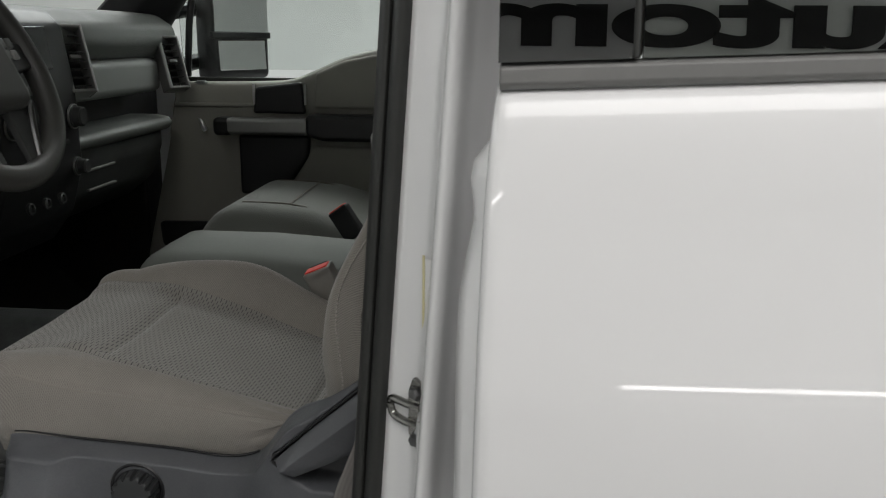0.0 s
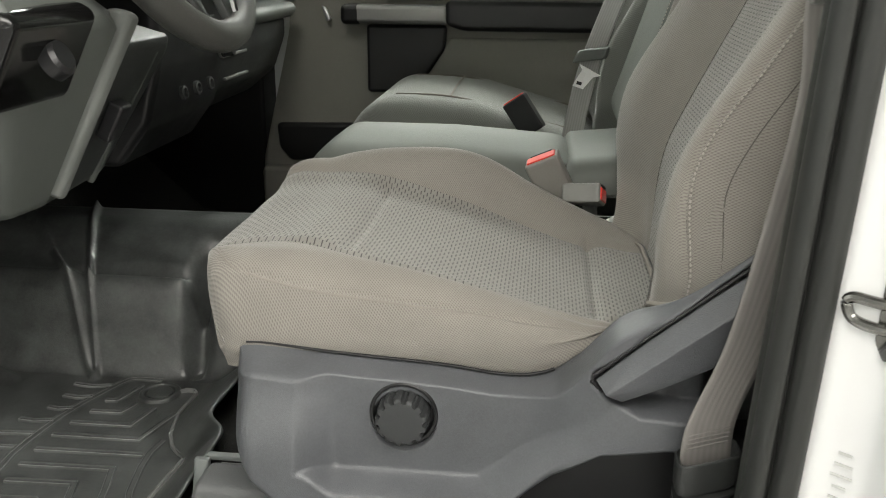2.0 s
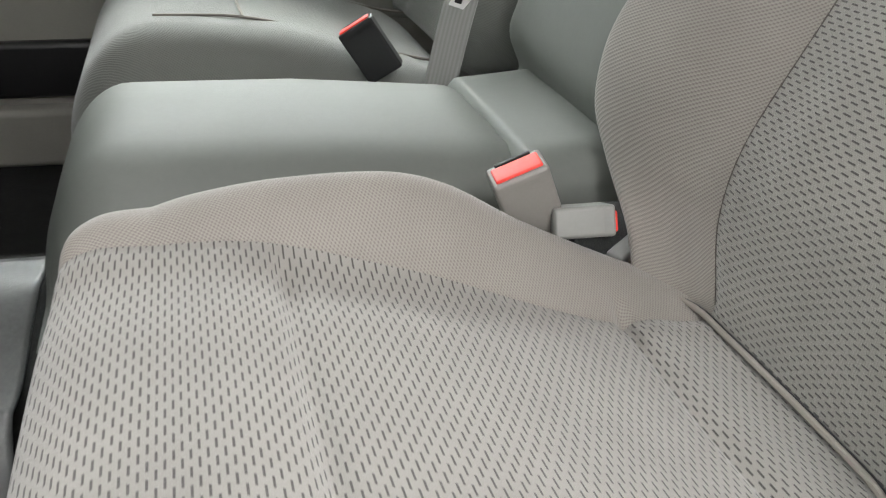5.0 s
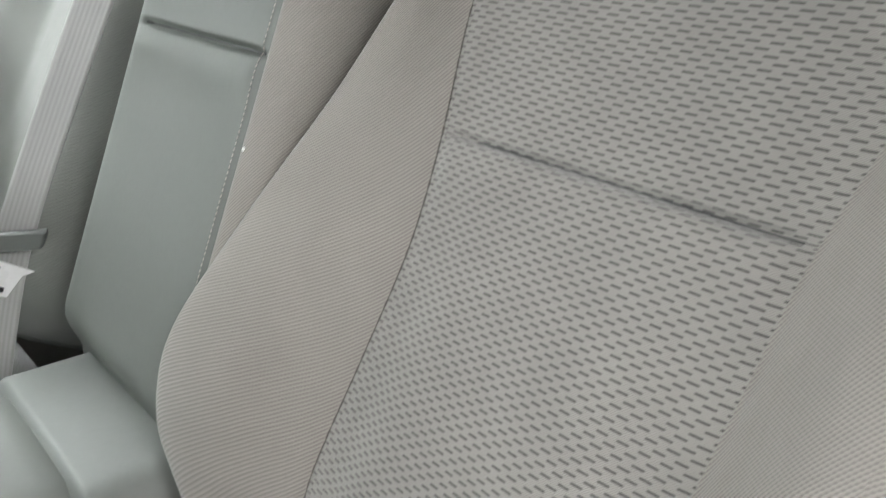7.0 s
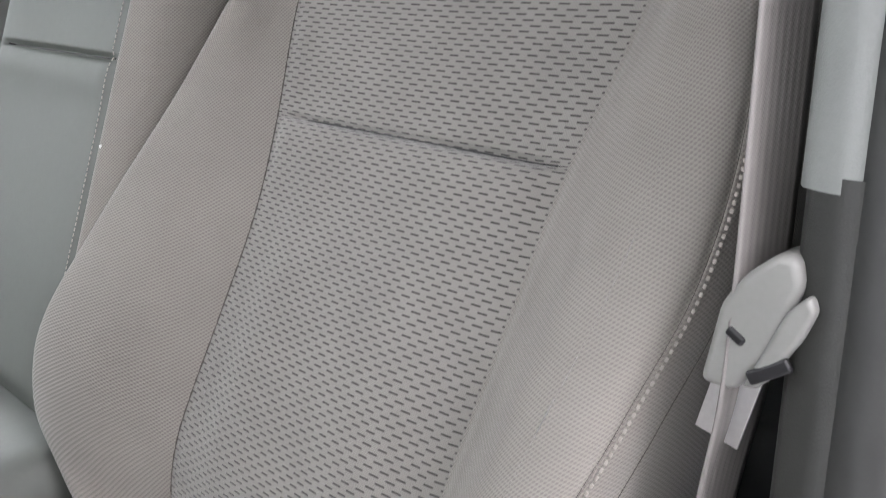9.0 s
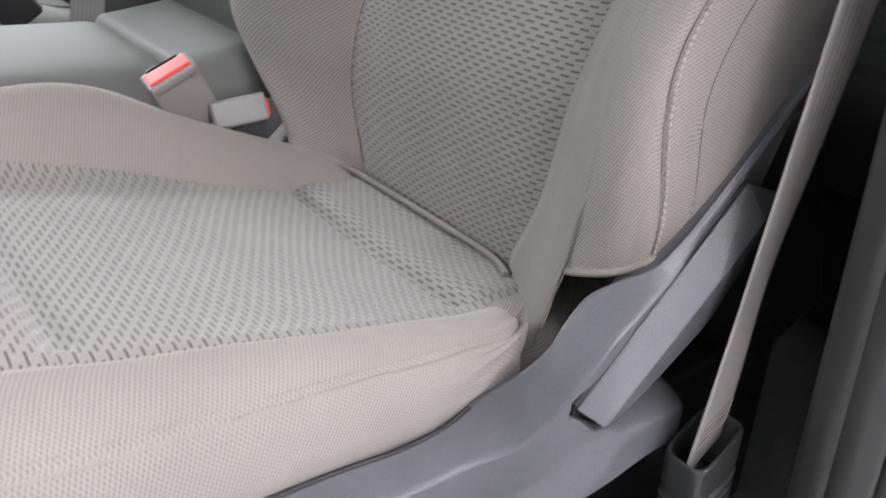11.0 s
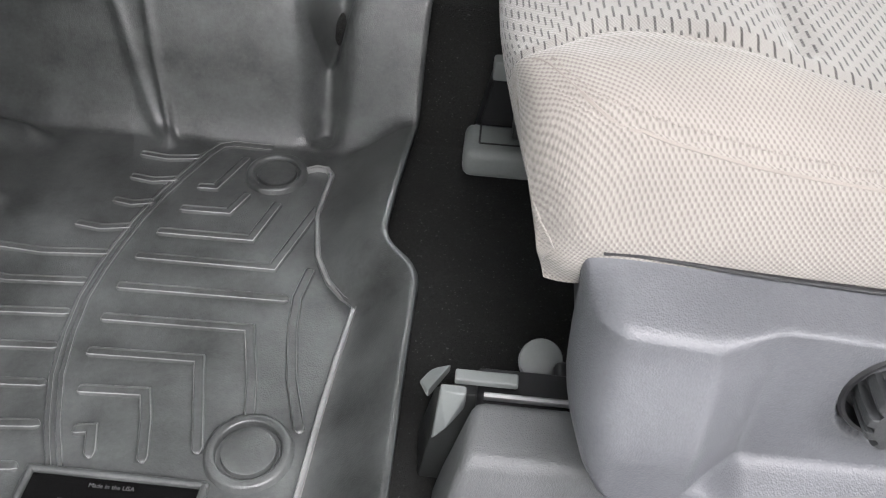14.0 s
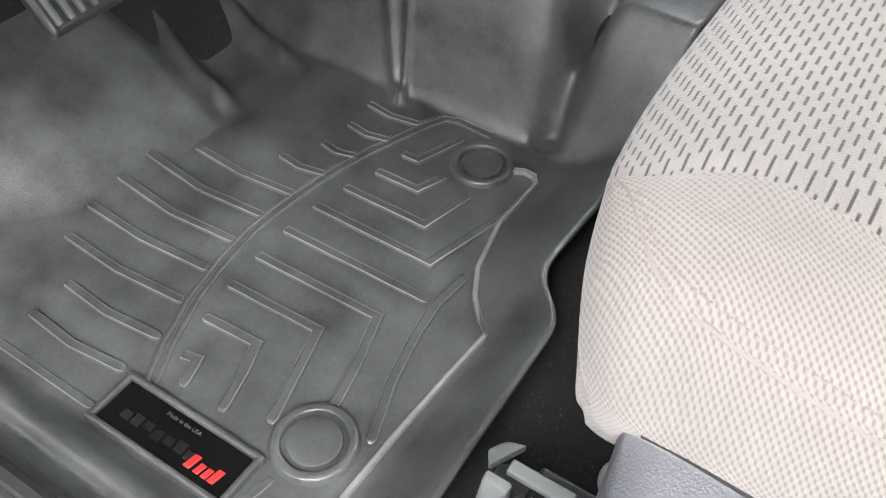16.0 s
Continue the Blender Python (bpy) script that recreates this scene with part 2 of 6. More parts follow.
M_YELLOW = plain("yellow_print", (0.66, 0.60, 0.34), 0.45, vary=0.06)
M_DIMPRINT = plain("dim_print", (0.07, 0.07, 0.07), 0.5)
M_PILLAR = plain("black_pillar_trim", (0.022, 0.023, 0.020), 0.45, vary=0.12, grain=0.2, grain_scale=1000)
M_FAINT = plain("faint_print", (0.58, 0.58, 0.57), 0.5)
M_TUBE = lit("lamp_tube", (1.0, 0.99, 0.96), 60.0)

# ---- building tools ----
def curve1(table, x):
    """A smooth curve through a table of (x, value)."""
    xs = [a for a, _ in table]
    ys = [b for _, b in table]
    if x <= xs[0]:
        return ys[0]
    if x >= xs[-1]:
        return ys[-1]
    i = max(k for k in range(len(xs) - 1) if xs[k] <= x)

    def slope(k):
        a, b = max(0, k - 1), min(len(xs) - 1, k + 1)
        return (ys[b] - ys[a]) / (xs[b] - xs[a])

    h = xs[i + 1] - xs[i]
    t = (x - xs[i]) / h
    return (ys[i] * (2 * t**3 - 3 * t**2 + 1) + slope(i) * h * (t**3 - 2 * t**2 + t)
            + ys[i + 1] * (3 * t**2 - 2 * t**3) + slope(i + 1) * h * (t**3 - t**2))


def along(keys, w):
    """The point at w on a smooth curve through the keys, which stand at w = 0, 1, 2 ..."""
    i = min(int(w), len(keys) - 2)
    t = w - i
    p0, p1, p2, p3 = (np.array(keys[min(max(k, 0), len(keys) - 1)], float) for k in (i - 1, i, i + 1, i + 2))
    return 0.5 * (2 * p1 + (p2 - p0) * t + (2 * p0 - 5 * p1 + 4 * p2 - p3) * t**2 + (3 * p1 - p0 - 3 * p2 + p3) * t**3)


def smooth01(a, b, x):
    t = min(1.0, max(0.0, (x - a) / (b - a)))
    return t * t * (3 - 2 * t)


def bell(x, width):
    return math.exp(-(x / width) ** 2)


def finish(ob, smooth=True, angle=None):
    for p in ob.data.polygons:
        p.use_smooth = smooth
    if angle is not None and smooth:
        ob.data.set_sharp_from_angle(angle=radians(angle))
    return ob


def hang(ob, parent, label="", kind=""):
    if parent is not None:
        ob.parent = parent
        ob.matrix_parent_inverse = parent.matrix_world.inverted()
    return tagged(ob, label, kind=kind)


def part(name, bm, material, parent=None, label="", angle=35):
    """Links a bmesh as one mesh object under a thing or a part."""
    bmesh.ops.recalc_face_normals(bm, faces=bm.faces)
    me = bpy.data.meshes.new(name)
    bm.to_mesh(me)
    bm.free()
    me.materials.append(material)
    ob = finish(new(name, me), True, angle)
    if len(me.polygons) < 4000:
        mod = ob.modifiers.new("even_normals", "WEIGHTED_NORMAL")
        mod.keep_sharp = True
    return hang(ob, parent, label)


def sheet(name, P, material, parent=None, label="", thick=0.0, angle=None, flip=False):
    """A smooth sheet over an n x m array of places; its UVs are in metres."""
    P = np.array(P, float)
    n, m, _ = P.shape
    u = np.r_[0, np.cumsum(np.linalg.norm(np.diff(P, axis=1), axis=2).mean(axis=0))]
    v = np.r_[0, np.cumsum(np.linalg.norm(np.diff(P, axis=0), axis=2).mean(axis=1))]
    idx = np.arange(n * m).reshape(n, m)
    quads = np.stack([idx[:-1, :-1], idx[:-1, 1:], idx[1:, 1:], idx[1:, :-1]], -1).reshape(-1, 4)
    if flip:
        quads = quads[:, ::-1]
    me = bpy.data.meshes.new(name)
    me.from_pydata(P.reshape(-1, 3).tolist(), [], quads.tolist())
    layer = me.uv_layers.new(name="uv")
    U = np.stack(np.meshgrid(u, v), -1).reshape(-1, 2)
    layer.data.foreach_set("uv", U[quads.reshape(-1)].reshape(-1).astype(np.float32))
    me.materials.append(material)
    ob = finish(new(name, me), True, angle)
    if thick:
        mod = ob.modifiers.new("thickness", "SOLIDIFY")
        mod.thickness, mod.offset = thick, -1
    return hang(ob, parent, label)


def thing(name, place, label, category, group="", kind=""):
    ob = new(name)
    ob.empty_display_size = 0.05
    ob.location = place
    bpy.context.view_layer.update()
    return tagged(ob, label, category, group, kind)


def rbox(size, bevel=0.004, m=None, segs=3, bm=None):
    """A block with rounded edges, centred on the pose m."""
    bm2 = bmesh.new()
    bmesh.ops.create_cube(bm2, size=1)
    bmesh.ops.scale(bm2, vec=size, verts=bm2.verts)
    if bevel:
        bmesh.ops.bevel(bm2, geom=bm2.edges[:], offset=min(bevel, 0.49 * min(size)), segments=segs, profile=0.5, affect="EDGES")
    if m is not None:
        bmesh.ops.transform(bm2, matrix=m, verts=bm2.verts)
    if bm is None:
        return bm2
    me = bpy.data.meshes.new("tmp")
    bm2.to_mesh(me)
    bm2.free()
    bm.from_mesh(me)
    bpy.data.meshes.remove(me)
    return bm


def prism(pts, axis, a, b, bevel=0.003, segs=3):
    """A flat outline pushed from a to b along an axis, its edges rounded. The outline is in the other two axes, in xyz order."""
    bm = bmesh.new()

    def place(p, d):
        return {"x": (d, p[0], p[1]), "y": (p[0], d, p[1]), "z": (p[0], p[1], d)}[axis]

    lo = [bm.verts.new(place(p, a)) for p in pts]
    hi = [bm.verts.new(place(p, b)) for p in pts]
    bm.faces.new(lo)
    bm.faces.new(hi[::-1])
    for k in range(len(pts)):
        j = (k + 1) % len(pts)
        bm.faces.new((lo[k], hi[k], hi[j], lo[j]))
    bmesh.ops.recalc_face_normals(bm, faces=bm.faces)
    if bevel:
        bmesh.ops.bevel(bm, geom=bm.edges[:], offset=bevel, segments=segs, profile=0.5, affect="EDGES", clamp_overlap=True)
    return bm


def hull(pts, bevel=0.002, segs=2):
    """The convex body round some places, its edges rounded."""
    bm = bmesh.new()
    for p in pts:
        bm.verts.new(p)
    bmesh.ops.convex_hull(bm, input=bm.verts)
    bmesh.ops.delete(bm, geom=[v for v in bm.verts if not v.link_faces], context="VERTS")
    bmesh.ops.dissolve_limit(bm, angle_limit=radians(4), verts=bm.verts, edges=bm.edges)
    if bevel:
        bmesh.ops.bevel(bm, geom=bm.edges[:], offset=bevel, segments=segs, profile=0.5, affect="EDGES", clamp_overlap=True)
    return bm


def tube(pts, r, n=8, closed=False, flat=1.0, up=(0, 0, 1)):
    """A round or flattened rod along a line of places."""
    pts = [Vector(p) for p in pts]
    bm = bmesh.new()
    rings = []
    for k, p in enumerate(pts):
        a = pts[k - 1] if closed or k else p
        b = pts[(k + 1) % len(pts)] if closed or k < len(pts) - 1 else p
        d = (b - a).normalized()
        side = d.cross(Vector(up))
        side = side.normalized() if side.length > 1e-4 else d.orthogonal().normalized()
        top = side.cross(d)
        rk = r(k / (len(pts) - 1)) if callable(r) else r
        rings.append([bm.verts.new(p + rk * (math.cos(2 * math.pi * j / n) * side + flat * math.sin(2 * math.pi * j / n) * top)) for j in range(n)])
    for k in range(len(rings) if closed else len(rings) - 1):
        A, B = rings[k], rings[(k + 1) % len(rings)]
        for j in range(n):
            bm.faces.new((A[j], A[(j + 1) % n], B[(j + 1) % n], B[j]))
    if not closed:
        bm.faces.new(rings[0][::-1])
        bm.faces.new(rings[-1])
    return bm


def lathe(profile, n=32, m=None):
    """Turns (radius, height) pairs round z."""
    bm = bmesh.new()
    rings = []
    for r, z in profile:
        if r < 1e-6:
            rings.append([bm.verts.new((0, 0, z))])
        else:
            rings.append([bm.verts.new((r * math.cos(2 * math.pi * j / n), r * math.sin(2 * math.pi * j / n), z)) for j in range(n)])
    for A, B in zip(rings, rings[1:]):
        for j in range(n):
            q = [A[j % len(A)], A[(j + 1) % len(A)], B[(j + 1) % len(B)], B[j % len(B)]]
            q = list(dict.fromkeys(q))
            if len(q) > 2:
                bm.faces.new(q)
    if m is not None:
        bmesh.ops.transform(bm, matrix=m, verts=bm.verts)
    return bm


def ribbon(pts, sides, width, thick=0.0014, name="webbing", material=None, parent=None, label=""):
    """A strap through places, its breadth lying along the direction given at each."""
    n = 10 * (len(pts) - 1) + 1
    rows = []
    for k in range(n):
        w = k / 10
        p, s = along(pts, w), along(sides, w)
        s = s / np.linalg.norm(s) * width
        rows.append([p + s * (q / 8 - 0.5) for q in range(9)])
    return sheet(name, rows, material, parent, label, thick=thick)


def segdist(px, pz, poly):
    """The signed distance from an outline (inside negative)."""
    d, inside = 1e9, False
    for k in range(len(poly)):
        (ax, az), (bx, bz) = poly[k], poly[(k + 1) % len(poly)]
        ex, ez = bx - ax, bz - az
        t = max(0, min(1, ((px - ax) * ex + (pz - az) * ez) / (ex * ex + ez * ez)))
        d = min(d, math.hypot(px - ax - t * ex, pz - az - t * ez))
        if (az > pz) != (bz > pz) and px < (bx - ax) * (pz - az) / (bz - az) + ax:
            inside = not inside
    return -d if inside else d


def lettering(name, text, size, m, material, parent, label="", stretch=1.0, depth=0.0005, bold=0.0):
    cu = bpy.data.curves.new(name, "FONT")
    cu.body, cu.size, cu.extrude, cu.offset = text, size, depth, bold
    tmp = new("tmp_text", cu)
    bpy.context.view_layer.update()
    me = bpy.data.meshes.new_from_object(tmp.evaluated_get(bpy.context.evaluated_depsgraph_get()))
    bpy.data.objects.remove(tmp)
    me.transform(m @ Matrix.Diagonal((stretch, 1, 1, 1)))
    me.materials.clear()
    me.materials.append(material)
    me.name = name
    return hang(new(name, me), parent, label)

# ---- the bay round the truck ----
GROUND = -0.62


def slab(name, lo, hi, material, label, category, bevel=0.0):
    size = [b - a for a, b in zip(lo, hi)]
    mid = [(a + b) / 2 for a, b in zip(lo, hi)]
    ob = part(name, rbox(size, bevel, Matrix.Translation(mid)), material)
    return tagged(ob, label, category, kind="structure")


slab("ground", (-7, -5.2, GROUND - 0.2), (8, 8.2, GROUND), M_CONCRETE, "smooth grey concrete floor of the bay", "floor")
slab("wall_south", (-7, -5.2, GROUND), (8, -5.0, 2.7), M_WALL, "white painted bay wall with black lettering", "wall")
slab("wall_north", (-7, 8.0, GROUND), (8, 8.2, 2.7), M_WALL, "plain white painted bay wall", "wall")
slab("wall_west", (-7.2, -5.2, GROUND), (-7, 8.2, 2.7), M_WALL, "plain white painted bay wall", "wall")
slab("wall_east", (8, -5.2, GROUND), (8.2, 8.2, 2.7), M_WALL, "plain white painted bay wall", "wall")
slab("ceiling", (-7.2, -5.2, 2.7), (8.2, 8.2, 2.9), M_WALL, "white painted bay ceiling", "ceiling")

# wall sign, read from inside the bay
sign = thing("wall_sign", (0, -4.98, 0.9), "large black block letters fixed on a white wall", "sign")
lettering("letters", "Automotive", 0.56, pose(3.50, -4.985, 1.545, 90, 0, 180), M_SIGN, sign, stretch=2.45, depth=0.01, bold=0.02)

# tube lamps along the wall
for x, z in ((2.66, -0.35), (-2.2, 1.9)):
    lamp = thing("tube_lamp", (x, -4.9, z), "long white tube lamp fixed level on the wall", "lamp", "wall tube lamps")
    part("housing", rbox((3.7, 0.05, 0.11), 0.008, Matrix.Translation((x, -4.96, z))), M_WALL, lamp)
    part("tube", tube([(x - 1.8 + 0.36 * j, -4.905, z) for j in range(11)], 0.033, 10), M_TUBE, lamp, "glowing white tube")

# a horizontal rail on the far wall
rail = part("wall_rail", rbox((9, 0.04, 0.05), 0.006, Matrix.Translation((-2, 7.97, 1.62))), M_LIGHTTRIM)
tagged(rail, "thin grey rail along the white far wall", "rail", kind="structure")

# ---- the cab's shell ----
# carpeted floor pan with the raised tunnel between the footwells
def floor_height(x, y):
    tunnel = 0.13 * smooth01(1.60, 1.69, y) * (1 - smooth01(2.00, 2.09, y))
    toe = max(0.0, -1.16 - x) * 0.9
    return -0.006 + tunnel + toe


xs = np.linspace(-1.55, 0.95, 60)
ys = np.linspace(0.97, 2.66, 60)
carpet = sheet("cab_floor", [[(x, y, floor_height(x, y)) for y in ys] for x in xs], M_CARPET, thick=-0.03)
tagged(carpet, "black pile carpet on the cab floor", "carpet", kind="structure")

# the roof is unseen: added to shade the cab, its pale underside bouncing light
slab("cab_roof", (-0.62, 0.90, 1.20), (1.0, 2.74, 1.26), M_HEADLINER, "unseen cab roof added to shade the interior, pale underneath", "roof", 0.01)
slab("cab_rear_wall", (0.98, 0.90, -0.1), (1.04, 2.74, 1.24), M_DARKTRIM, "dark trim at the back of the cab", "wall", 0.01)
slab("firewall", (-1.66, 0.95, -0.05), (-1.58, 2.70, 0.84), M_BLACK, "black firewall behind the dashboard", "wall", 0.01)
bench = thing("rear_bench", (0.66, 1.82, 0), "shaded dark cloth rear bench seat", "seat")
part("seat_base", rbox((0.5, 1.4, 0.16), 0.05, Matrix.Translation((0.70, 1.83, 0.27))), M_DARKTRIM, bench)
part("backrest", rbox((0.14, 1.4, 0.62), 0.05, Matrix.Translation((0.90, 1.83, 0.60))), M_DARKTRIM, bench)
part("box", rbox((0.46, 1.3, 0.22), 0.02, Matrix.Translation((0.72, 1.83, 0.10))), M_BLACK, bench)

# rocker sill with its scuff plate
sill = thing("door_sill", (-0.5, 0.98, 0), "white painted door sill with a grey ribbed scuff plate", "sill", kind="structure")
part("rocker", prism([(0.84, -0.28), (0.80, -0.14), (0.81, -0.03), (0.86, 0.025), (1.01, 0.036), (1.06, -0.03), (1.06, -0.28)], "x", -1.45, 0.10, 0.012), M_PAINT, sill)
part("scuff_plate", rbox((1.30, 0.105, 0.016), 0.007, Matrix.Translation((-0.62, 0.965, 0.046))), M_COVER, sill, "grey grained plastic scuff plate")
for k in range(4):
    part("rib", rbox((1.2, 0.006, 0.006), 0.002, Matrix.Translation((-0.62, 0.935 + 0.018 * k, 0.055))), M_COVER, sill)
part("seal", tube([(-1.3 + 0.06 * k, 1.018, 0.045) for k in range(21)], 0.011, 10), M_SEAL, sill, "black rubber door seal")

# B-pillar: every upright follows the same lean
def lean(z):
    return -0.0265 - 0.060 * (0.70 - z), 0.05 * (0.45 - z) - 0.018


def upright(name, section, material, parent, label="", z0=-0.08, z1=1.24, closed=False, sub=6, steps=34):
    rows = []
    n = (len(section) - 1) * sub + 1
    for k in range(steps + 1):
        z = z0 + (z1 - z0) * k / steps
        dx, dy = lean(z)
        rows.append([(p[0] + dx, p[1] - dy, z) for p in (along(section, j / sub) for j in range(n))])
    return sheet(name, rows, material, parent, label, angle=None)


pillar = thing("b_pillar", (0.0, 0.95, 0.0), "glossy white painted door pillar with black rubber seal", "pillar", kind="structure")
upright("painted_face", [(0.006, 0.936), (0.008, 0.925), (0.015, 0.916), (0.028, 0.908), (0.042, 0.897), (0.048, 0.884), (0.050, 0.862), (0.051, 0.844), (0.055, 0.835), (0.064, 0.838), (0.076, 0.856), (0.10, 0.87), (0.16, 0.875)], M_PAINT, pillar, "glossy white paint")
upright("seal", [(0.013, 0.932), (0.011, 0.920), (0.004, 0.914), (-0.003, 0.917), (-0.007, 0.926), (-0.007, 0.935), (-0.011, 0.930), (-0.017, 0.932), (-0.022, 0.941), (-0.022, 0.953), (-0.015, 0.962)], M_SEAL, pillar, "black double-lipped rubber seal")
TRIM = [(-0.015, 0.945), (-0.022, 0.957), (-0.022, 0.968), (-0.016, 0.980), (0.005, 0.986), (0.04, 0.988), (0.12, 0.988), (0.20, 0.982)]
upright("lower_trim", TRIM, M_PILLAR, pillar, "charcoal plastic pillar trim", z1=0.735)
upright("upper_trim", [(x, y + 0.003) for x, y in TRIM], M_LIGHTTRIM, pillar, "pale grey plastic pillar trim", z0=0.728)

# painted warning label on the pillar, its print too small to read
def on_pillar(x, y, z, w, h, d, name, material, parent):
    dx, dy = lean(z)
    return part(name, rbox((w, d, h), 0.0002, pose(x + dx + 0.008, y - dy - 0.0062, z, 0, 0, -37)), material, parent)


tag = thing("pillar_label", (0.03, 0.915, 0.53), "faded white and yellow warning label on the white pillar", "label")
on_pillar(0.0415, 0.8966, 0.533, 0.017, 0.088, 0.0008, "paper", M_LABEL, tag)
on_pillar(0.0345, 0.9013, 0.530, 0.0026, 0.100, 0.0012, "yellow_stripe", M_YELLOW, tag)
on_pillar(0.0428, 0.8943, 0.553, 0.0085, 0.032, 0.0012, "yellow_panel", M_YELLOW, tag)
for k in range(4):
    on_pillar(0.0428, 0.8943, 0.528 - 0.006 * k, 0.009, 0.0018, 0.0012, "print_bar", M_FAINT, tag)
data_tag = thing("data_label", (0.03, 0.92, 0.3), "small pale printed label low on the white pillar", "label")
for k in range(9):
    on_pillar(0.024, 0.9090, 0.315 - 0.009 * k, 0.010 + 0.003 * (k % 3), 0.0022, 0.0008, "print_bar", M_FAINT, data_tag)

# door striker
st = thing("door_striker", (0.0, 0.92, 0.43), "worn steel door striker loop on a dark plate", "striker")
turn = pose(0.002, 0.916, 0.425, 0, 0, -37)
plate = prism([(-0.011, -0.020), (-0.004, -0.039), (0.004, -0.041), (0.011, -0.024), (0.012, 0.014), (0.006, 0.034), (-0.004, 0.036), (-0.010, 0.022)], "y", -0.005, 0.003, 0.0015)
bmesh.ops.transform(plate, matrix=turn, verts=plate.verts)
part("plate", plate, M_STRIKER, st, "dark worn steel plate")
loop = [(0.004, 0.908, 0.4335), (-0.006, 0.9135, 0.4335), (-0.016, 0.9215, 0.4335), (-0.0245, 0.9285, 0.4335), (-0.0275, 0.9310, 0.4300), (-0.0270, 0.9305, 0.4240), (-0.0240, 0.9280, 0.4180), (-0.018, 0.9225, 0.4155), (-0.008, 0.914, 0.4150), (0.006, 0.906, 0.4150)]
part("loop", tube([along(loop, k / 3) for k in range(28)], 0.0042, 10), M_STRIKER, st, "rubbed steel loop")
for dz in (0.022, -0.026):
    part("bolt", lathe([(0, 0.006), (0.005, 0.006), (0.0068, 0.004), (0.0068, 0), (0.009, 0)], 6, turn @ pose(0.001, -0.005, dz, 90, 0, 0)), M_STEEL, st)
part("bracket", rbox((0.005, 0.010, 0.030), 0.0015, turn @ Matrix.Translation((0.010, -0.008, -0.018))), M_CHROME, st)

# ---- closed rear door ----
rd = thing("rear_door", (0.5, 0.75, 0.2), "closed white painted rear door with tinted window", "car door")


def skin_y(z):
    return curve1([(-0.3, 0.788), (0.0, 0.767), (0.25, 0.756), (0.42, 0.755), (0.50, 0.759), (0.57, 0.768), (0.63, 0.778), (0.675, 0.7865), (0.705, 0.7935), (0.722, 0.7995), (0.732, 0.807), (0.738, 0.820)], z)


zs = np.r_[np.linspace(-0.3, 0.45, 20), np.linspace(0.47, 0.69, 24), np.linspace(0.695, 0.738, 18)]


def door_front(z):
    return curve1([(-0.3, 0.064), (0.2, 0.060), (0.45, 0.061), (0.62, 0.064), (0.70, 0.068), (0.742, 0.073)], z)


rows = []
for z in zs:
    x0 = door_front(z)
    y = skin_y(z)
    line = [(x0 + 0.006, y + 0.040), (x0 + 0.001, y + 0.022), (x0, y + 0.010), (x0 + 0.0015, y + 0.003), (x0 + 0.006, y)]
    line += [(x, y) for x in np.linspace(x0 + 0.014, 1.15, 24)]
    rows.append([(a, b, z) for a, b in line])
sheet("outer_skin", rows, M_PAINT, rd, "smooth glossy white paint", angle=50)

# stepped inner flange at the door's leading edge
rows = []
for z in np.linspace(-0.3, 0.742, 70):
    x0 = door_front(z) - 0.004
    step = curve1([(-0.3, 0.012), (0.42, 0.012), (0.57, 0.013), (0.60, 0.010), (0.64, 0.004), (0.668, 0.009), (0.685, 0.006), (0.70, -0.005), (0.742, -0.012)], z)
    y = skin_y(z)
    rows.append([(x0 + 0.008, y + 0.016, z), (x0 - step * 0.6 + 0.002, y + 0.024, z), (x0 - step, y + 0.036, z), (x0 - step + 0.001, y + 0.046, z), (x0 + 0.010, y + 0.054, z), (x0 + 0.05, y + 0.06, z)])
sheet("edge_flange", rows, M_PAINT, rd)
part("belt_trim", prism([(0.820, 0.733), (0.808, 0.7355), (0.803, 0.740), (0.804, 0.752), (0.816, 0.756)], "x", 0.074, 1.15, 0.002), M_BELTTRIM, rd, "grey window trim strip")
part("pillar_panel", rbox((0.098, 0.010, 0.46), 0.0, pose(0.122, 0.826, 0.985, -4, 0, 0)), M_GLOSSBLACK, rd, "gloss black pillar panel")
part("divider", rbox((0.005, 0.012, 0.46), 0.002, pose(0.1735, 0.824, 0.985, -4, 0, 0)), M_SEAL, rd)
part("window_pane", rbox((0.99, 0.006, 0.46), 0.0, pose(0.674, 0.828, 0.985, -4, 0, 0)), M_TINT, rd, "dark tinted window glass")
part("inner_panel", rbox((1.1, 0.05, 0.95), 0.02, Matrix.Translation((0.66, 0.925, 0.25))), M_DARKTRIM, rd)
part("wire_boot", tube([(0.066, 0.868, 0.388 + 0.0036 * k) for k in range(15)], lambda t: 0.013 + 0.004 * math.cos(t * 14 * math.pi * 0.66), 14), M_BLACK, rd, "black ribbed rubber cable boot")

# the waistline climbs gently towards the rear
for ob in rd.children:
    for v in ob.data.vertices:
        v.co.z += 0.042 * (v.co.x - 0.05) * smooth01(0.45, 0.72, v.co.z)

slab("cowl_side", (-1.62, 2.58, -0.05), (-0.98, 2.70, 0.80), M_BLACK, "black trim beside the passenger footwell", "panel", 0.01)

# ---- driver's seat ----
Y0 = 1.36
seat = thing("driver_seat", (-0.33, Y0, 0.0), "tan grey cloth driver seat with dark grey side trim", "seat")

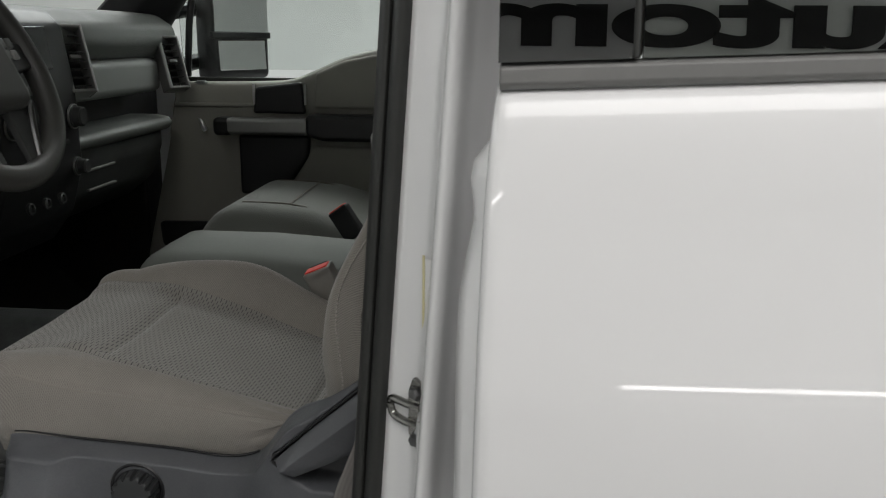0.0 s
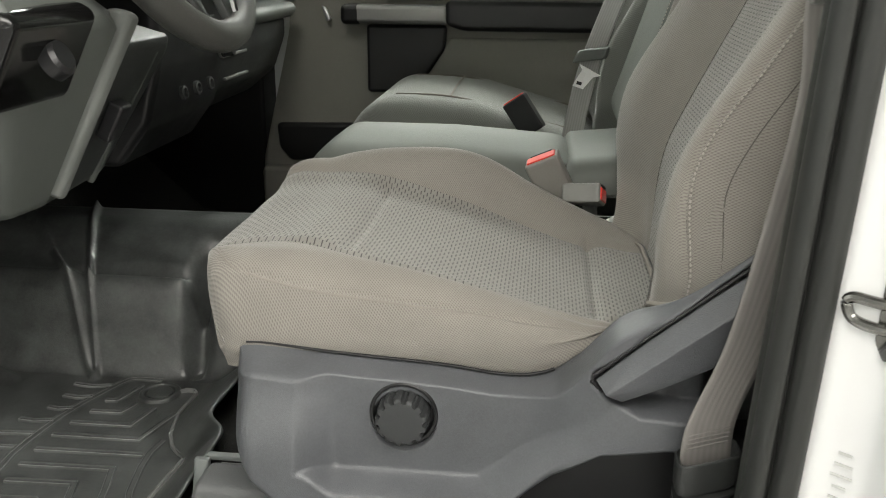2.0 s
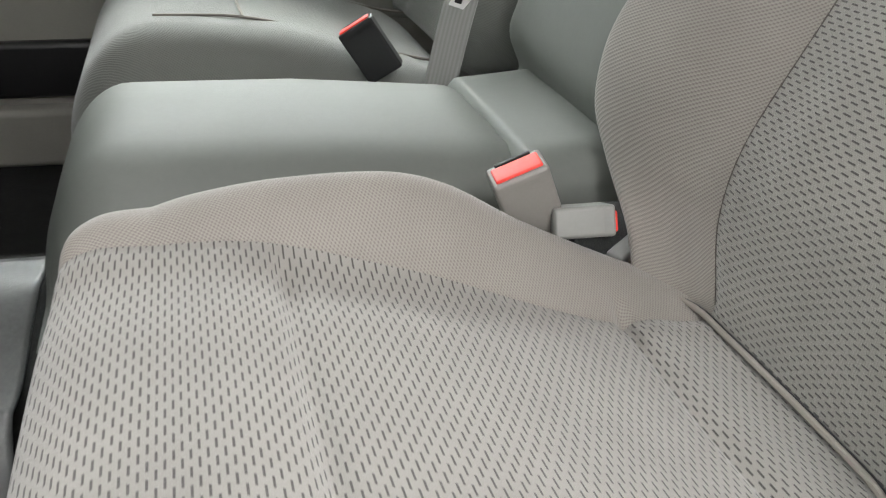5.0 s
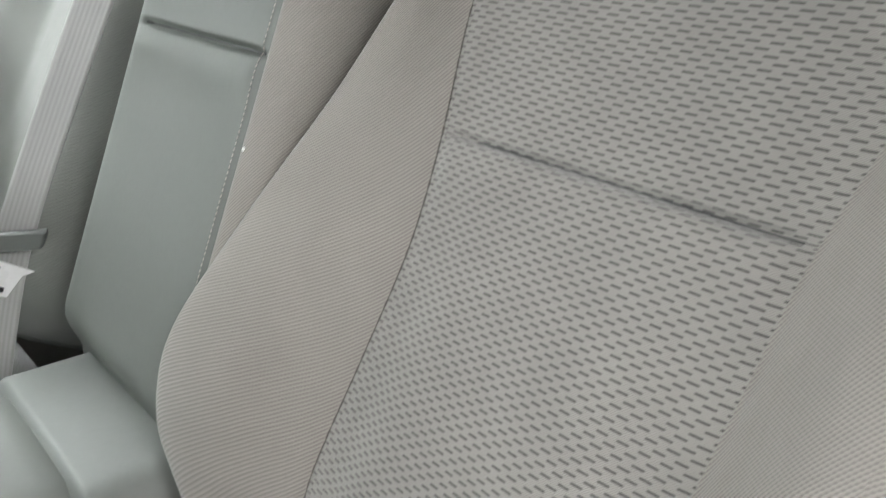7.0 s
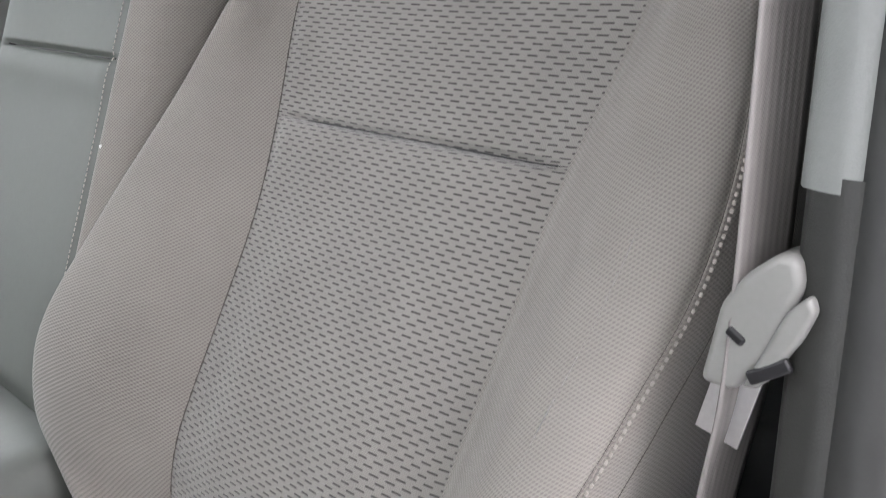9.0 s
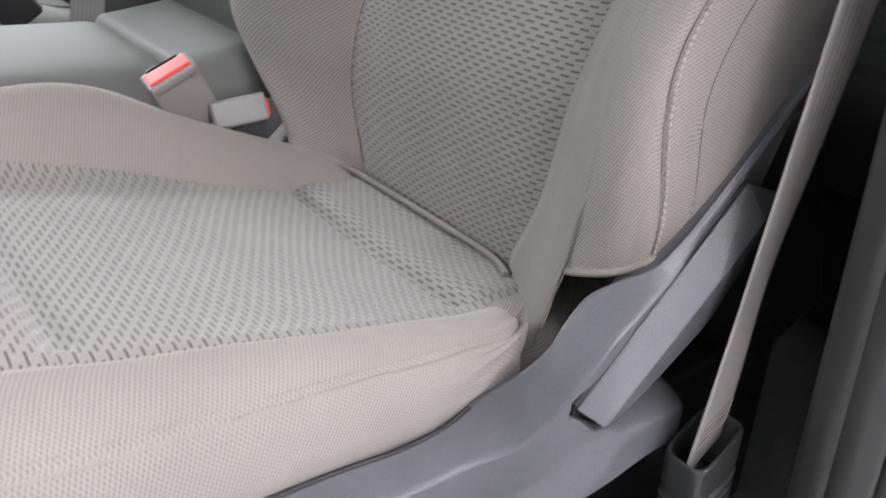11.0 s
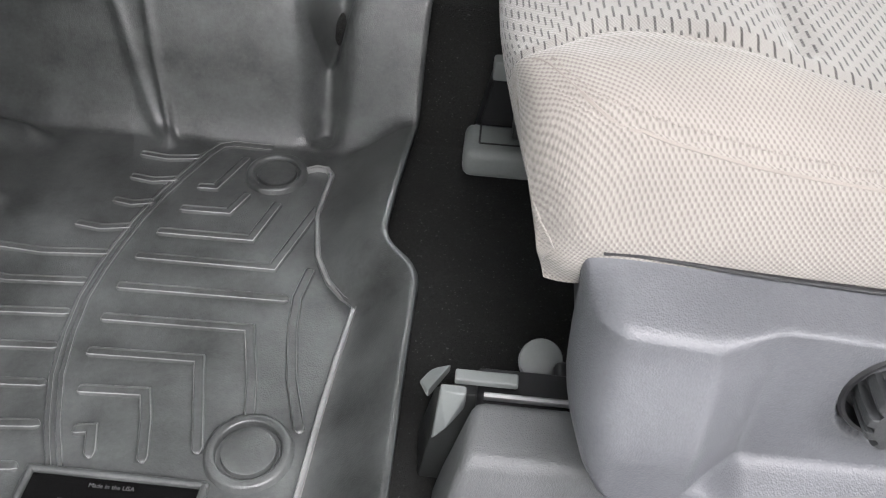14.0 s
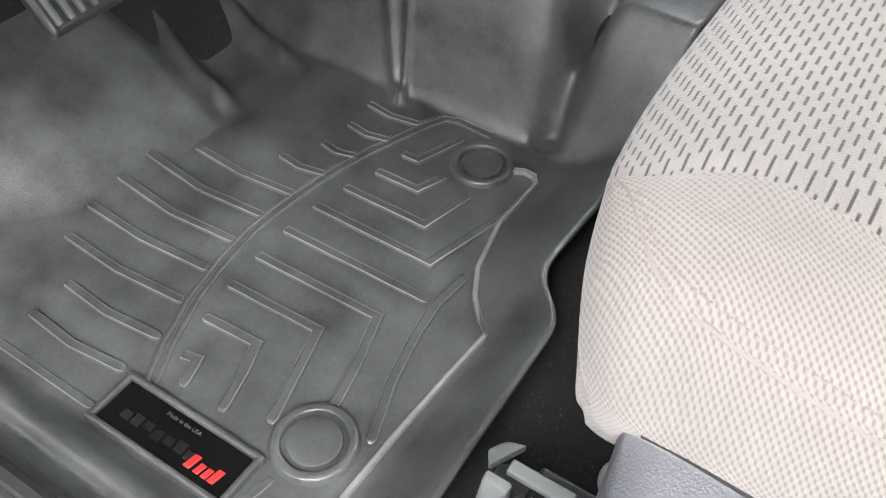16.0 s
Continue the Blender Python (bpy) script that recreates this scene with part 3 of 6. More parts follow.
# cushion
Z_INS = [(-0.62, 0.362), (-0.55, 0.364), (-0.50, 0.366), (-0.455, 0.361), (-0.38, 0.348), (-0.30, 0.327), (-0.22, 0.303), (-0.18, 0.293), (-0.12, 0.288), (-0.03, 0.288)]
Z_STITCH = [(-0.62, 0.350), (-0.56, 0.352), (-0.52, 0.346), (-0.48, 0.338), (-0.43, 0.332), (-0.32, 0.319), (-0.25, 0.308), (-0.20, 0.302), (-0.17, 0.301), (-0.10, 0.290)]
Z_PEAK = [(-0.62, 0.374), (-0.56, 0.384), (-0.51, 0.396), (-0.455, 0.403), (-0.37, 0.403), (-0.32, 0.390), (-0.257, 0.356), (-0.18, 0.320), (-0.127, 0.300), (-0.06, 0.290)]
NOSE, FRONT, LOW = -0.548, -0.6155, 0.240


# where the woven insert gives way to the bolster cloth, and the sewn seam below it
EDGE_W = [(-0.62, 4.2), (-0.602, 4.25), (-0.592, 4.55), (-0.575, 5.0), (-0.55, 5.25), (-0.52, 5.15), (-0.474, 4.95), (-0.43, 4.65), (-0.37, 4.5), (-0.32, 4.4), (-0.28, 4.5), (-0.22, 4.8), (-0.10, 5.0)]
SEAM_W = [(-0.62, 4.1), (-0.602, 4.1), (-0.594, 3.85), (-0.580, 3.40), (-0.555, 3.10), (-0.50, 3.0), (-0.33, 3.02), (-0.25, 3.10), (-0.20, 3.15), (-0.15, 3.15)]

EDGE_IN = [(-0.62, 9.6), (-0.565, 9.55), (-0.515, 9.45), (-0.48, 9.40), (-0.45, 9.35), (-0.39, 9.22), (-0.315, 9.12), (-0.28, 9.06), (-0.20, 8.95)]
# how the front face rolls from its lower edge up onto the top: depth of the face, share of the height
ROLL = [(-0.5950, 0.0), (-0.5990, 0.18), (-0.6045, 0.38), (-0.6105, 0.58), (-0.6150, 0.74), (-0.6155, 0.84), (-0.6105, 0.92), (-0.5990, 0.966), (-0.5840, 0.988), (NOSE, 1.0)]


def cushion_section(x):
    zi, zs_, zp = curve1(Z_INS, x), curve1(Z_STITCH, x), curve1(Z_PEAK, x)
    lift = smooth01(-0.24, -0.16, x)
    turn = min(1.0, max(0.0, (x + 0.200) / 0.046))
    pull = 0.042 * (0.5 * turn ** 3 + 0.5 * (1 - math.sqrt(1 - turn * turn)))
    zs_ -= 0.012 * smooth01(-0.172, -0.150, x)
    lo = LOW
    sink = 0.040 * smooth01(-0.160, -0.148, x)
    return [(1.150 + pull, lo), (1.142 + pull, lo + 0.020), (1.137 + pull, 0.287 + 0.02 * lift - sink), (1.144 + pull * 0.9, zs_ - sink), (1.170 + pull * 0.62, zs_ + 0.60 * (zi - zs_) + 0.009 * (1 - 0.9 * smooth01(-0.185, -0.150, x)) - 0.5 * sink),
            (1.203, zi), (1.27, zi - 0.004), (1.339, zi - 0.006), (1.41, zi - 0.004), (1.474, zi),
            (1.530, zp), (1.572, zp - 0.022), (1.598, zp - 0.075), (1.590, lo)]


def cushion_point(x, c, w):
    """A place on the cover: x and c = 1 on the body; c below 1 runs down the rolled front face."""
    y, z = along(cushion_section(x), w)
    if c < 1:
        x, h = along(ROLL, c * (len(ROLL) - 1))
        z = LOW + (z - LOW) * h
        x = max(x, float(np.interp((z - LOW) / 0.125, [0.0, 0.18, 0.38, 0.58, 0.74], [-0.590, -0.5985, -0.6045, -0.6105, -0.6155])))
        z += (0.016 + 0.024 * smooth01(-0.55, -0.95, (y - Y0) / 0.235)) * (1 - h) ** 2 * smooth01(-0.565, -0.60, x)
    side = (y - Y0) / 0.235
    back_off = max(0.0, x - FRONT)
    inset = 0.046 - math.sqrt(max(0.0, 0.046 ** 2 - max(0.0, 0.046 - back_off) ** 2))
    y -= math.copysign(inset * min(1.2, abs(side)) ** 3, side)
    x += 0.020 * abs(side) ** 2.4 * smooth01(-0.52, -0.60, x)
    if 3 < w < 11:
        z -= 0.003 * bell(w - curve1(EDGE_W, x), 0.12) + 0.005 * bell(w - curve1(EDGE_IN, x), 0.16)
        z -= 0.0022 * bell(w - curve1(SEAM_W, x), 0.07) * smooth01(-0.60, -0.57, x) * smooth01(-0.158, -0.165, x)
    if 5 < w < 9.5:
        edge = smooth01(5, 5.25, w) * smooth01(9.4, 9.0, w)
        z -= edge * (0.0075 * bell(x + 0.455, 0.007) + 0.008 * bell(x + 0.181, 0.006))
        z += edge * 0.004 * (bell(x + 0.50, 0.03) + bell(x + 0.155, 0.02))
    if w < 4:
        # soft creases where the cover is drawn tight at its rear end and front corner
        z += 0.0009 * math.sin(w * 13 + x * 60) * smooth01(-0.30, -0.2, x)
        y += 0.0012 * math.sin(w * 9.0 - x * 46) * smooth01(-0.27, -0.19, x) + 0.0010 * math.sin(w * 5 + x * 90) * smooth01(-0.52, -0.57, x)
    return (x, y, z)


stations = [(NOSE, c) for c in np.linspace(0, 0.985, 46)] + [(x, 1.0) for x in np.r_[np.linspace(NOSE, -0.24, 76)[:-1], np.linspace(-0.24, -0.165, 44)[:-1], np.linspace(-0.165, -0.145, 30)[:-1], np.linspace(-0.145, -0.03, 24)]]


def cushion_panel(name, w0, w1, n, material, parent, label):
    rows_ = []
    for x, c in stations:
        edge = curve1(EDGE_W, cushion_point(x, c, 5)[0])
        inner = curve1(EDGE_IN, cushion_point(x, c, 9)[0])
        a, b = (edge if w0 == "edge" else inner if w0 == "inner" else w0), (edge if w1 == "edge" else inner if w1 == "inner" else w1)
        rows_.append([cushion_point(x, c, w) for w in np.linspace(a, b, n)])
    return sheet(name, rows_, material, parent, label)


cushion = cushion_panel("cushion", "edge", "inner", 64, M_DASH, seat, "tan cloth cushion panel woven with short dark dashes")
cushion_panel("outer_bolster", 0, "edge", 90, M_TWILL, cushion, "plain tan woven cloth bolster")
cushion_panel("inner_bolster", "inner", 13, 40, M_TWILL, cushion, "plain tan woven cloth bolster")


def surface_line(ws, xs_, lift=0.0006):
    out = []
    for w, x in zip(ws, xs_):
        if x < NOSE:
            c = float(np.interp(-x, [0.548, 0.584, 0.599, 0.6105, 0.6155], [1.0, 8 / 9, 7 / 9, 6 / 9, 5 / 9]))
            p = cushion_point(NOSE, min(c, 0.9999), w)
        else:
            p = cushion_point(x, 1.0, w)
        out.append((p[0], p[1] - lift * 0.5, p[2] + lift))
    return out


# stitched seam from the front corner along the bolster
xl = np.linspace(-0.606, -0.162, 118)
wl = [curve1(SEAM_W, x) for x in xl]
part("top_stitch", tube(surface_line([w - 0.06 for w in wl], xl, -0.0012), 0.0015, 6), M_PIPING, cushion)
stitch_bm = bmesh.new()
line = surface_line([w + 0.13 for w in wl], xl, 0.0003)
for k in range(2, len(line) - 2):
    a, b = Vector(line[k]), Vector(line[k + 1])
    rbox(((b - a).length * 0.50, 0.0013, 0.0009), 0.0004, Matrix.Translation((a + b) / 2) @ (b - a).to_track_quat("X", "Z").to_matrix().to_4x4(), 1, stitch_bm)
part("stitches", stitch_bm, M_PIPING, cushion)["kind"] = "stuff"


# backrest
BX, BZ, UX, UZ = -0.138, 0.315, 0.415, 0.91
HALF_OUT = [(0, 0.118), (0.06, 0.140), (0.155, 0.148), (0.24, 0.152), (0.33, 0.156), (0.41, 0.160), (0.52, 0.177), (0.62, 0.187), (0.76, 0.195)]
HALF = [(0, 0.110), (0.06, 0.138), (0.155, 0.138), (0.24, 0.135), (0.33, 0.137), (0.41, 0.152), (0.52, 0.181), (0.62, 0.194), (0.76, 0.20)]
OUTW = [(0, 0.250), (0.08, 0.264), (0.20, 0.268), (0.29, 0.284), (0.36, 0.297), (0.43, 0.296), (0.52, 0.281), (0.58, 0.267), (0.68, 0.238), (0.76, 0.21)]
INW = [(-0.08, 0.15), (-0.04, 0.175), (0, 0.215), (0.05, 0.290), (0.085, 0.322), (0.13, 0.330), (0.20, 0.325), (0.30, 0.299), (0.42, 0.261), (0.53, 0.238), (0.6, 0.215), (0.76, 0.20)]
RIDGE = [(-0.08, 0.0), (0, 0.002), (0.05, 0.020), (0.09, 0.040), (0.16, 0.058), (0.26, 0.054), (0.40, 0.046), (0.55, 0.036), (0.68, 0.022), (0.76, 0.004)]


SEAM1 = [(0.0, 3.2), (0.054, 3.42), (0.123, 4.05), (0.185, 4.36), (0.28, 4.28), (0.76, 4.25)]
SEAM2 = [(0.0, 2.4), (0.060, 2.62), (0.144, 3.45), (0.205, 3.58), (0.29, 3.55), (0.76, 3.5)]


def back_point(s, w):
    h, g, ho, hi, r = curve1(HALF, s), curve1(HALF_OUT, s), curve1(OUTW, s), curve1(INW, s), curve1(RIDGE, s)
    bulge = 0.014 * bell(s - 0.22, 0.15)
    keys = [(-ho + 0.05, -0.125), (-ho + 0.008, -0.105), (-ho - 0.004, -0.055), (-ho - 0.002, -0.012), (-ho + 0.004, r - 0.016), (-ho + 0.022, r),
            (-(g + ho) / 2 + 0.004, r * 0.80), (-g, 0.0 + bulge * 0.3), (-g * 0.5, -0.004 + bulge), (0, -0.005 + bulge), (h * 0.5, -0.004 + bulge), (h, bulge * 0.3),
            ((h + hi) / 2 - 0.004, r * 0.80), (hi - 0.022, r), (hi - 0.004, r - 0.016), (hi + 0.002, -0.012), (hi + 0.004, -0.055), (hi - 0.008, -0.105), (hi - 0.05, -0.125)]
    y, d = along(keys, w)
    d -= 0.0045 * (bell(w - 7, 0.14) + bell(w - 11, 0.14)) + 0.0042 * (bell(w - curve1(SEAM1, s), 0.08) + bell(w - curve1(SEAM2, s), 0.07))
    if 7 < w < 11:
        edge = smooth01(7, 7.4, w) * smooth01(11, 10.6, w)
        gap = s - 0.423
        d += edge * (-0.0075 * bell(gap, 0.0034) + 0.008 * (bell(gap + 0.025, 0.022) if gap < 0 else 0) - 0.003 * bell(gap - 0.02, 0.02) - 0.0016 * bell(s - 0.20, 0.004))
    top = smooth01(0.66, 0.76, s)
    d = d * (1 - 0.35 * top) - 0.03 * top
    d -= 0.050 * smooth01(0.15, -0.06, s) * smooth01(5.4, 7.4, w) * smooth01(12.8, 11.2, w)
    return (BX + UX * s - UZ * d, Y0 + y, BZ + UZ * s + UX * d)


HEM_END = 5.52


def hem_s(w):
    """Where the cover ends below: hemmed up over the side trim, then straight down into the bite line."""
    if w > HEM_END:
        return curve1([(HEM_END, -0.045), (6.2, -0.06), (7.2, -0.08), (11, -0.08), (13, -0.06), (15, -0.05), (18, -0.04)], w)
    return curve1([(0, 0.100), (2, 0.068), (3.0, 0.055), (3.7, 0.045), (4.5, 0.034), (5.0, 0.027), (HEM_END, 0.019)], w)


ROWS = sorted(set(np.linspace(0, 1, 110).round(4)) | set(np.linspace(0.55, 0.66, 60).round(4)))


def back_panel(name, w0, w1, n, material, parent, label):
    rows_ = []
    for t in ROWS:
        rows_.append([back_point(hem_s(w) + (0.76 - hem_s(w)) * t, w) for w in sorted([*np.linspace(w0, w1, n)] + [x for x in (HEM_END, HEM_END + 0.004) if w0 < x < w1])])
    return sheet(name, rows_, material, parent, label)


back = back_panel("backrest", 7, 11, 52, M_DASH, seat, "tan cloth backrest panel woven with short dark dashes")
back_panel("outer_bolster", 0, 7, 170, M_TWILL, back, "plain tan woven cloth bolster")
back_panel("inner_bolster", 11, 18, 80, M_TWILL, back, "plain tan woven cloth bolster")
part("back_shell", hull([back_point(s, w) for s in (0.02, 0.3, 0.6, 0.75) for w in (0, 18)] + [back_point(0.76, w) for w in (2, 5, 9, 13, 16)] + [tuple(np.array(back_point(s, w)) + (0.03, 0, -0.015)) for s in (0.03, 0.74) for w in (0, 18)], 0.01), M_TWILL, back)
hem = [back_point(hem_s(w), w) for w in np.linspace(1.2, HEM_END, 40)]
part("hem", tube([(x, y, z) for x, y, z in hem], 0.0030, 8), M_PIPING, back, "pale piped hem")
part("cover_edge", tube([tuple(np.array(back_point(q, HEM_END)) + (-0.001, -0.001, 0)) for q in (0.018, 0.010, 0.0, -0.012, -0.026)], 0.0013, 8), M_PIPING, back)
st2 = bmesh.new()
line = [Vector(back_point(q, curve1(SEAM1, q) - 0.20)) + Vector((-0.0008, -0.0014, 0.0002)) for q in np.linspace(0.055, 0.66, 130)]
for a, b in zip(line, line[1:]):
    rbox(((b - a).length * 0.60, 0.0022, 0.0014), 0.0005, Matrix.Translation((a + b) / 2) @ (b - a).to_track_quat("X", "Z").to_matrix().to_4x4(), 1, st2)
part("stitches", st2, M_THREAD, back)["kind"] = "stuff"

# dark lines along both seams put the valleys' shade into the colour
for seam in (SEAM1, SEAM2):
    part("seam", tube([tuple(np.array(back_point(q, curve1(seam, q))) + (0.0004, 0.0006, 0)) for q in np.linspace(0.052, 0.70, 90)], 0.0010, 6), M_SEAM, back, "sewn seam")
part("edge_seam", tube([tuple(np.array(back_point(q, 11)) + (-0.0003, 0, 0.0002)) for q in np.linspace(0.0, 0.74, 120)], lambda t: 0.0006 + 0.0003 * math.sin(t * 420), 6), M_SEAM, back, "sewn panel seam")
part("shoulder_seam", tube([tuple(np.array(back_point(curve1([(4.2, 0.567), (4.7, 0.576), (5.3, 0.583), (6.35, 0.595), (7.0, 0.603)], w), w)) + (-0.0001, -0.0001, 0.0001)) for w in np.linspace(4.2, 7, 40)], 0.0009, 6), M_PIPING, back, "sewn shoulder seam")
# thin dark tube painting the shade in the fold
part("crease", tube([tuple(np.array(back_point(0.4228, w)) + (-0.0002, 0, 0.0002)) for w in np.linspace(7.12, 10.5, 60)], 0.0007, 6), M_DARKTRIM, back, "dark line put in for the shade of the fold")

# pale welt, and a black tube as the shade where cushion meets backrest
bite = []
for w in np.linspace(6.75, 12.4, 30):
    best = min((abs(back_point(q, w)[2] - curve1(Z_INS, back_point(q, w)[0]) - 0.004), q) for q in np.linspace(-0.08, 0.10, 91))
    bite.append(np.array(back_point(best[1], w)))
for k in range(2):
    bite = [bite[0]] + [(a + b + c) / 3 for a, b, c in zip(bite, bite[1:], bite[2:])] + [bite[-1]]
part("welt", tube([(x - 0.007, y, z - 0.002) for x, y, z in bite], 0.0028, 8), M_PIPING, cushion, "pale piped rear edge")
part("bite_gap", tube([(x - 0.0035, y, z - 0.002) for x, y, z in bite], 0.0018, 8), M_BLACK, cushion, "black line standing in for the shade behind the cushion")

# side trim: one moulding with a sunk field and a rear arm
TOP = [(-0.56, 0.281), (-0.535, 0.283), (-0.46, 0.276), (-0.335, 0.268), (-0.26, 0.259), (-0.235, 0.261), (-0.22, 0.268), (-0.205, 0.287), (-0.188, 0.313), (-0.170, 0.334), (-0.145, 0.350), (-0.12, 0.366), (-0.095, 0.382), (-0.04, 0.428), (0.08, 0.53)]
SHELF = [(-0.193, 0.289), (-0.190, 0.280), (-0.172, 0.264), (-0.145, 0.250), (-0.08, 0.246), (0.09, 0.246), (0.09, 0.536), (-0.02, 0.4395)]


def ramp(d, width, soft=0.0025):
    """0 to 1 across a flat facet, its two creases slightly rounded."""
    t = d / width
    k = soft / width
    if t <= -k or t >= 1 + k:
        return 0.0 if t < 0.5 else 1.0
    if t < k:
        return (t + k) ** 2 / (4 * k)
    if t > 1 - k:
        return 1 - (1 + k - t) ** 2 / (4 * k)
    return t


KX, KZ = -0.377, 0.217


def shield_y(x, z, top, low):
    d_top = top - z
    rim = 1.076 + 0.022 * smooth01(0.185, 0.262, z) * smooth01(-0.26, -0.34, x) - 0.008 * smooth01(-0.24, -0.15, x)
    back_y = 1.142 - 0.034 * smooth01(-0.226, -0.185, x) - 0.026 * smooth01(-0.160, -0.115, x)
    # the sunk field: a short front ramp, a narrow sill below, a long rear ramp
    front = ramp(x + 0.486, 0.034, 0.004)
    sill_ = ramp(z - 0.145 - 0.020 * smooth01(-0.445, -0.482, x), 0.014, 0.003)
    rear_ = ramp(-(x + 0.271) * 0.594 + (z - 0.149) * 0.805, 0.026, 0.004)
    floor_ = 1.110 - 0.037 * smooth01(-0.262, -0.172, x)
    y = rim + (floor_ - rim) * max(0.0, min(front, sill_, rear_))
    y += 0.040 * ramp(-segdist(x, z, SHELF), 0.007, 0.0015)
    y += 0.012 * ramp(0.0330 - math.hypot(x - KX, z - KZ), 0.0015, 0.0005)
    # the rounded front end, and the lower edge rolled under
    q = min(1.0, max(0.0, (-0.5285 - x) / 0.029))
    y += 0.052 * (1 - math.sqrt(max(0.0, 1 - q * q)))
    y += 0.09 * smooth01(-0.088, -0.045, x) * smooth01(0.0, 0.006, 0.287 + 0.84 * (x + 0.190) - z)
    facet = 0.0085 + 0.010 * smooth01(-0.455, -0.495, x)
    y += (back_y - y) * (1 - ramp(d_top - 0.001, facet, 0.0016))
    under = min(1.0, max(0.0, 1 - (z - low) / 0.034))
    y += (1.140 - y) * under ** 2.2 * smooth01(-0.20, -0.26, x) + (1.150 - y) * (1 - smooth01(0.0, 0.020, z - low)) ** 1.6 * smooth01(-0.26, -0.20, x)
    return y


def shield_low(x):
    lows = [(-0.5575, 0.265), (-0.5570, 0.235), (-0.5555, 0.195), (-0.5515, 0.168), (-0.543, 0.145), (-0.530, 0.125), (-0.510, 0.106), (-0.480, 0.094), (-0.45, 0.090), (-0.31, 0.092), (-0.27, 0.116), (-0.225, 0.160), (-0.18, 0.190), (-0.12, 0.200), (0.03, 0.202)]
    return float(np.interp(x, [a for a, _ in lows], [b for _, b in lows]))


xs = np.r_[np.linspace(-0.5575, -0.526, 40)[:-1], np.linspace(-0.526, 0.08, 270)]
rows = []
for x in xs:
    top, low = curve1(TOP, x), shield_low(x)
    hh = top - low
    near = [1 - d / hh for d in (0.020, 0.016, 0.0135, 0.0122, 0.0108, 0.0094, 0.008, 0.006, 0.003, 0.0015, 0.0) if d < 0.5 * hh]
    fr = [near[0] * (1 - math.cos(0.5 * math.pi * q / 85)) ** 0.8 for q in range(96 - len(near))]
    fr = sorted([f * near[0] / max(fr[-1] + near[0] * 0.012, 1e-6) for f in fr] + near)
    sink = 0.008 * smooth01(-0.20, -0.30, x)
    rows.append([(x, shield_y(x, low + hh * f, top, low), low + hh * f - sink) for f in fr])
shield = sheet("side_trim", rows, M_SHIELD, seat, "dark grey grained plastic seat side trim", thick=-0.003)

# black tube drawn as the shade between cushion cover and trim
part("edge_gap", tube([(x, 1.1385, curve1(TOP, x) - 0.008 * smooth01(-0.20, -0.30, x) + 0.0012) for x in np.linspace(-0.548, -0.226, 50)], 0.0017, 8), M_BLACK, shield, "black line drawn as the shade under the cushion cover")

# lumbar knob with finger scallops, in a round socket
knob_pose = pose(KX, 1.115, KZ, 90, 0, 0)
bm = bmesh.new()
n = 160
rings = []
for r0, h, sc in ((0.0270, 0.0, 0.0), (0.0272, 0.003, 0.5), (0.0272, 0.008, 1.0), (0.0268, 0.018, 1.0), (0.0264, 0.0225, 1.0), (0.0256, 0.0242, 0.95), (0.0246, 0.0250, 0.80), (0.0218, 0.0256, 0.0), (0.010, 0.0258, 0.0)):
    rings.append([])
    for j in range(n):
        a = 2 * math.pi * j / n
        dip = min(1.0, 1.5 * max(0.0, math.cos(13 * a)) ** 0.9)
        r = r0 - 0.0046 * sc * dip
        rings[-1].append(bm.verts.new((r * math.cos(a), r * math.sin(a), h)))
for A, B in zip(rings, rings[1:]):
    for j in range(n):
        bm.faces.new((A[j], A[(j + 1) % n], B[(j + 1) % n], B[j]))
bm.faces.new(rings[-1])
bmesh.ops.transform(bm, matrix=knob_pose, verts=bm.verts)
part("lumbar_knob", bm, M_KNOB, seat, "round dark grey knob with scalloped rim", angle=28)
# the sunk socket is black to paint in the shade round the knob
part("knob_socket", lathe([(0.0, 0.0), (0.0300, 0.0), (0.0306, 0.0085), (0.0318, 0.0108), (0.0340, 0.0112), (0.0355, 0.0095)], 64, pose(KX, 1.1195, KZ, 90, 0, 0)), M_BLACK, shield, "sunk socket ring coloured black for the shade in it")

# reclining lever in its slot
part("recliner_lever", hull([(-0.189, 1.077, 0.284), (-0.145, 1.077, 0.325), (-0.095, 1.077, 0.367), (-0.045, 1.079, 0.406), (-0.180, 1.060, 0.276), (-0.130, 1.060, 0.314),
                                     (-0.085, 1.060, 0.352), (-0.040, 1.064, 0.382), (-0.012, 1.075, 0.392), (-0.164, 1.067, 0.267), (-0.120, 1.068, 0.287), (-0.073, 1.070, 0.311), (-0.020, 1.080, 0.345),
                                     (-0.180, 1.10, 0.280), (-0.162, 1.10, 0.268), (-0.04, 1.11, 0.396), (-0.015, 1.11, 0.350)], 0.0014, 2), M_SHIELD, seat, "dark grey plastic reclining lever")
# black tube laid along the lever in place of the slot's shade
part("lever_slot", tube([(-0.168, 1.080, 0.2630), (-0.1825, 1.078, 0.2715), (-0.1925, 1.078, 0.2830), (-0.1905, 1.078, 0.2885), (-0.145, 1.078, 0.3285), (-0.095, 1.078, 0.3705), (-0.060, 1.079, 0.400)], 0.0022, 8), M_BLACK, seat, "black line for the slot's shade round the lever")
part("rear_filler", rbox((0.16, 0.03, 0.22), 0.01, pose(0.11, 1.15, 0.27, 0, -20, 0)), M_BLACK, seat)

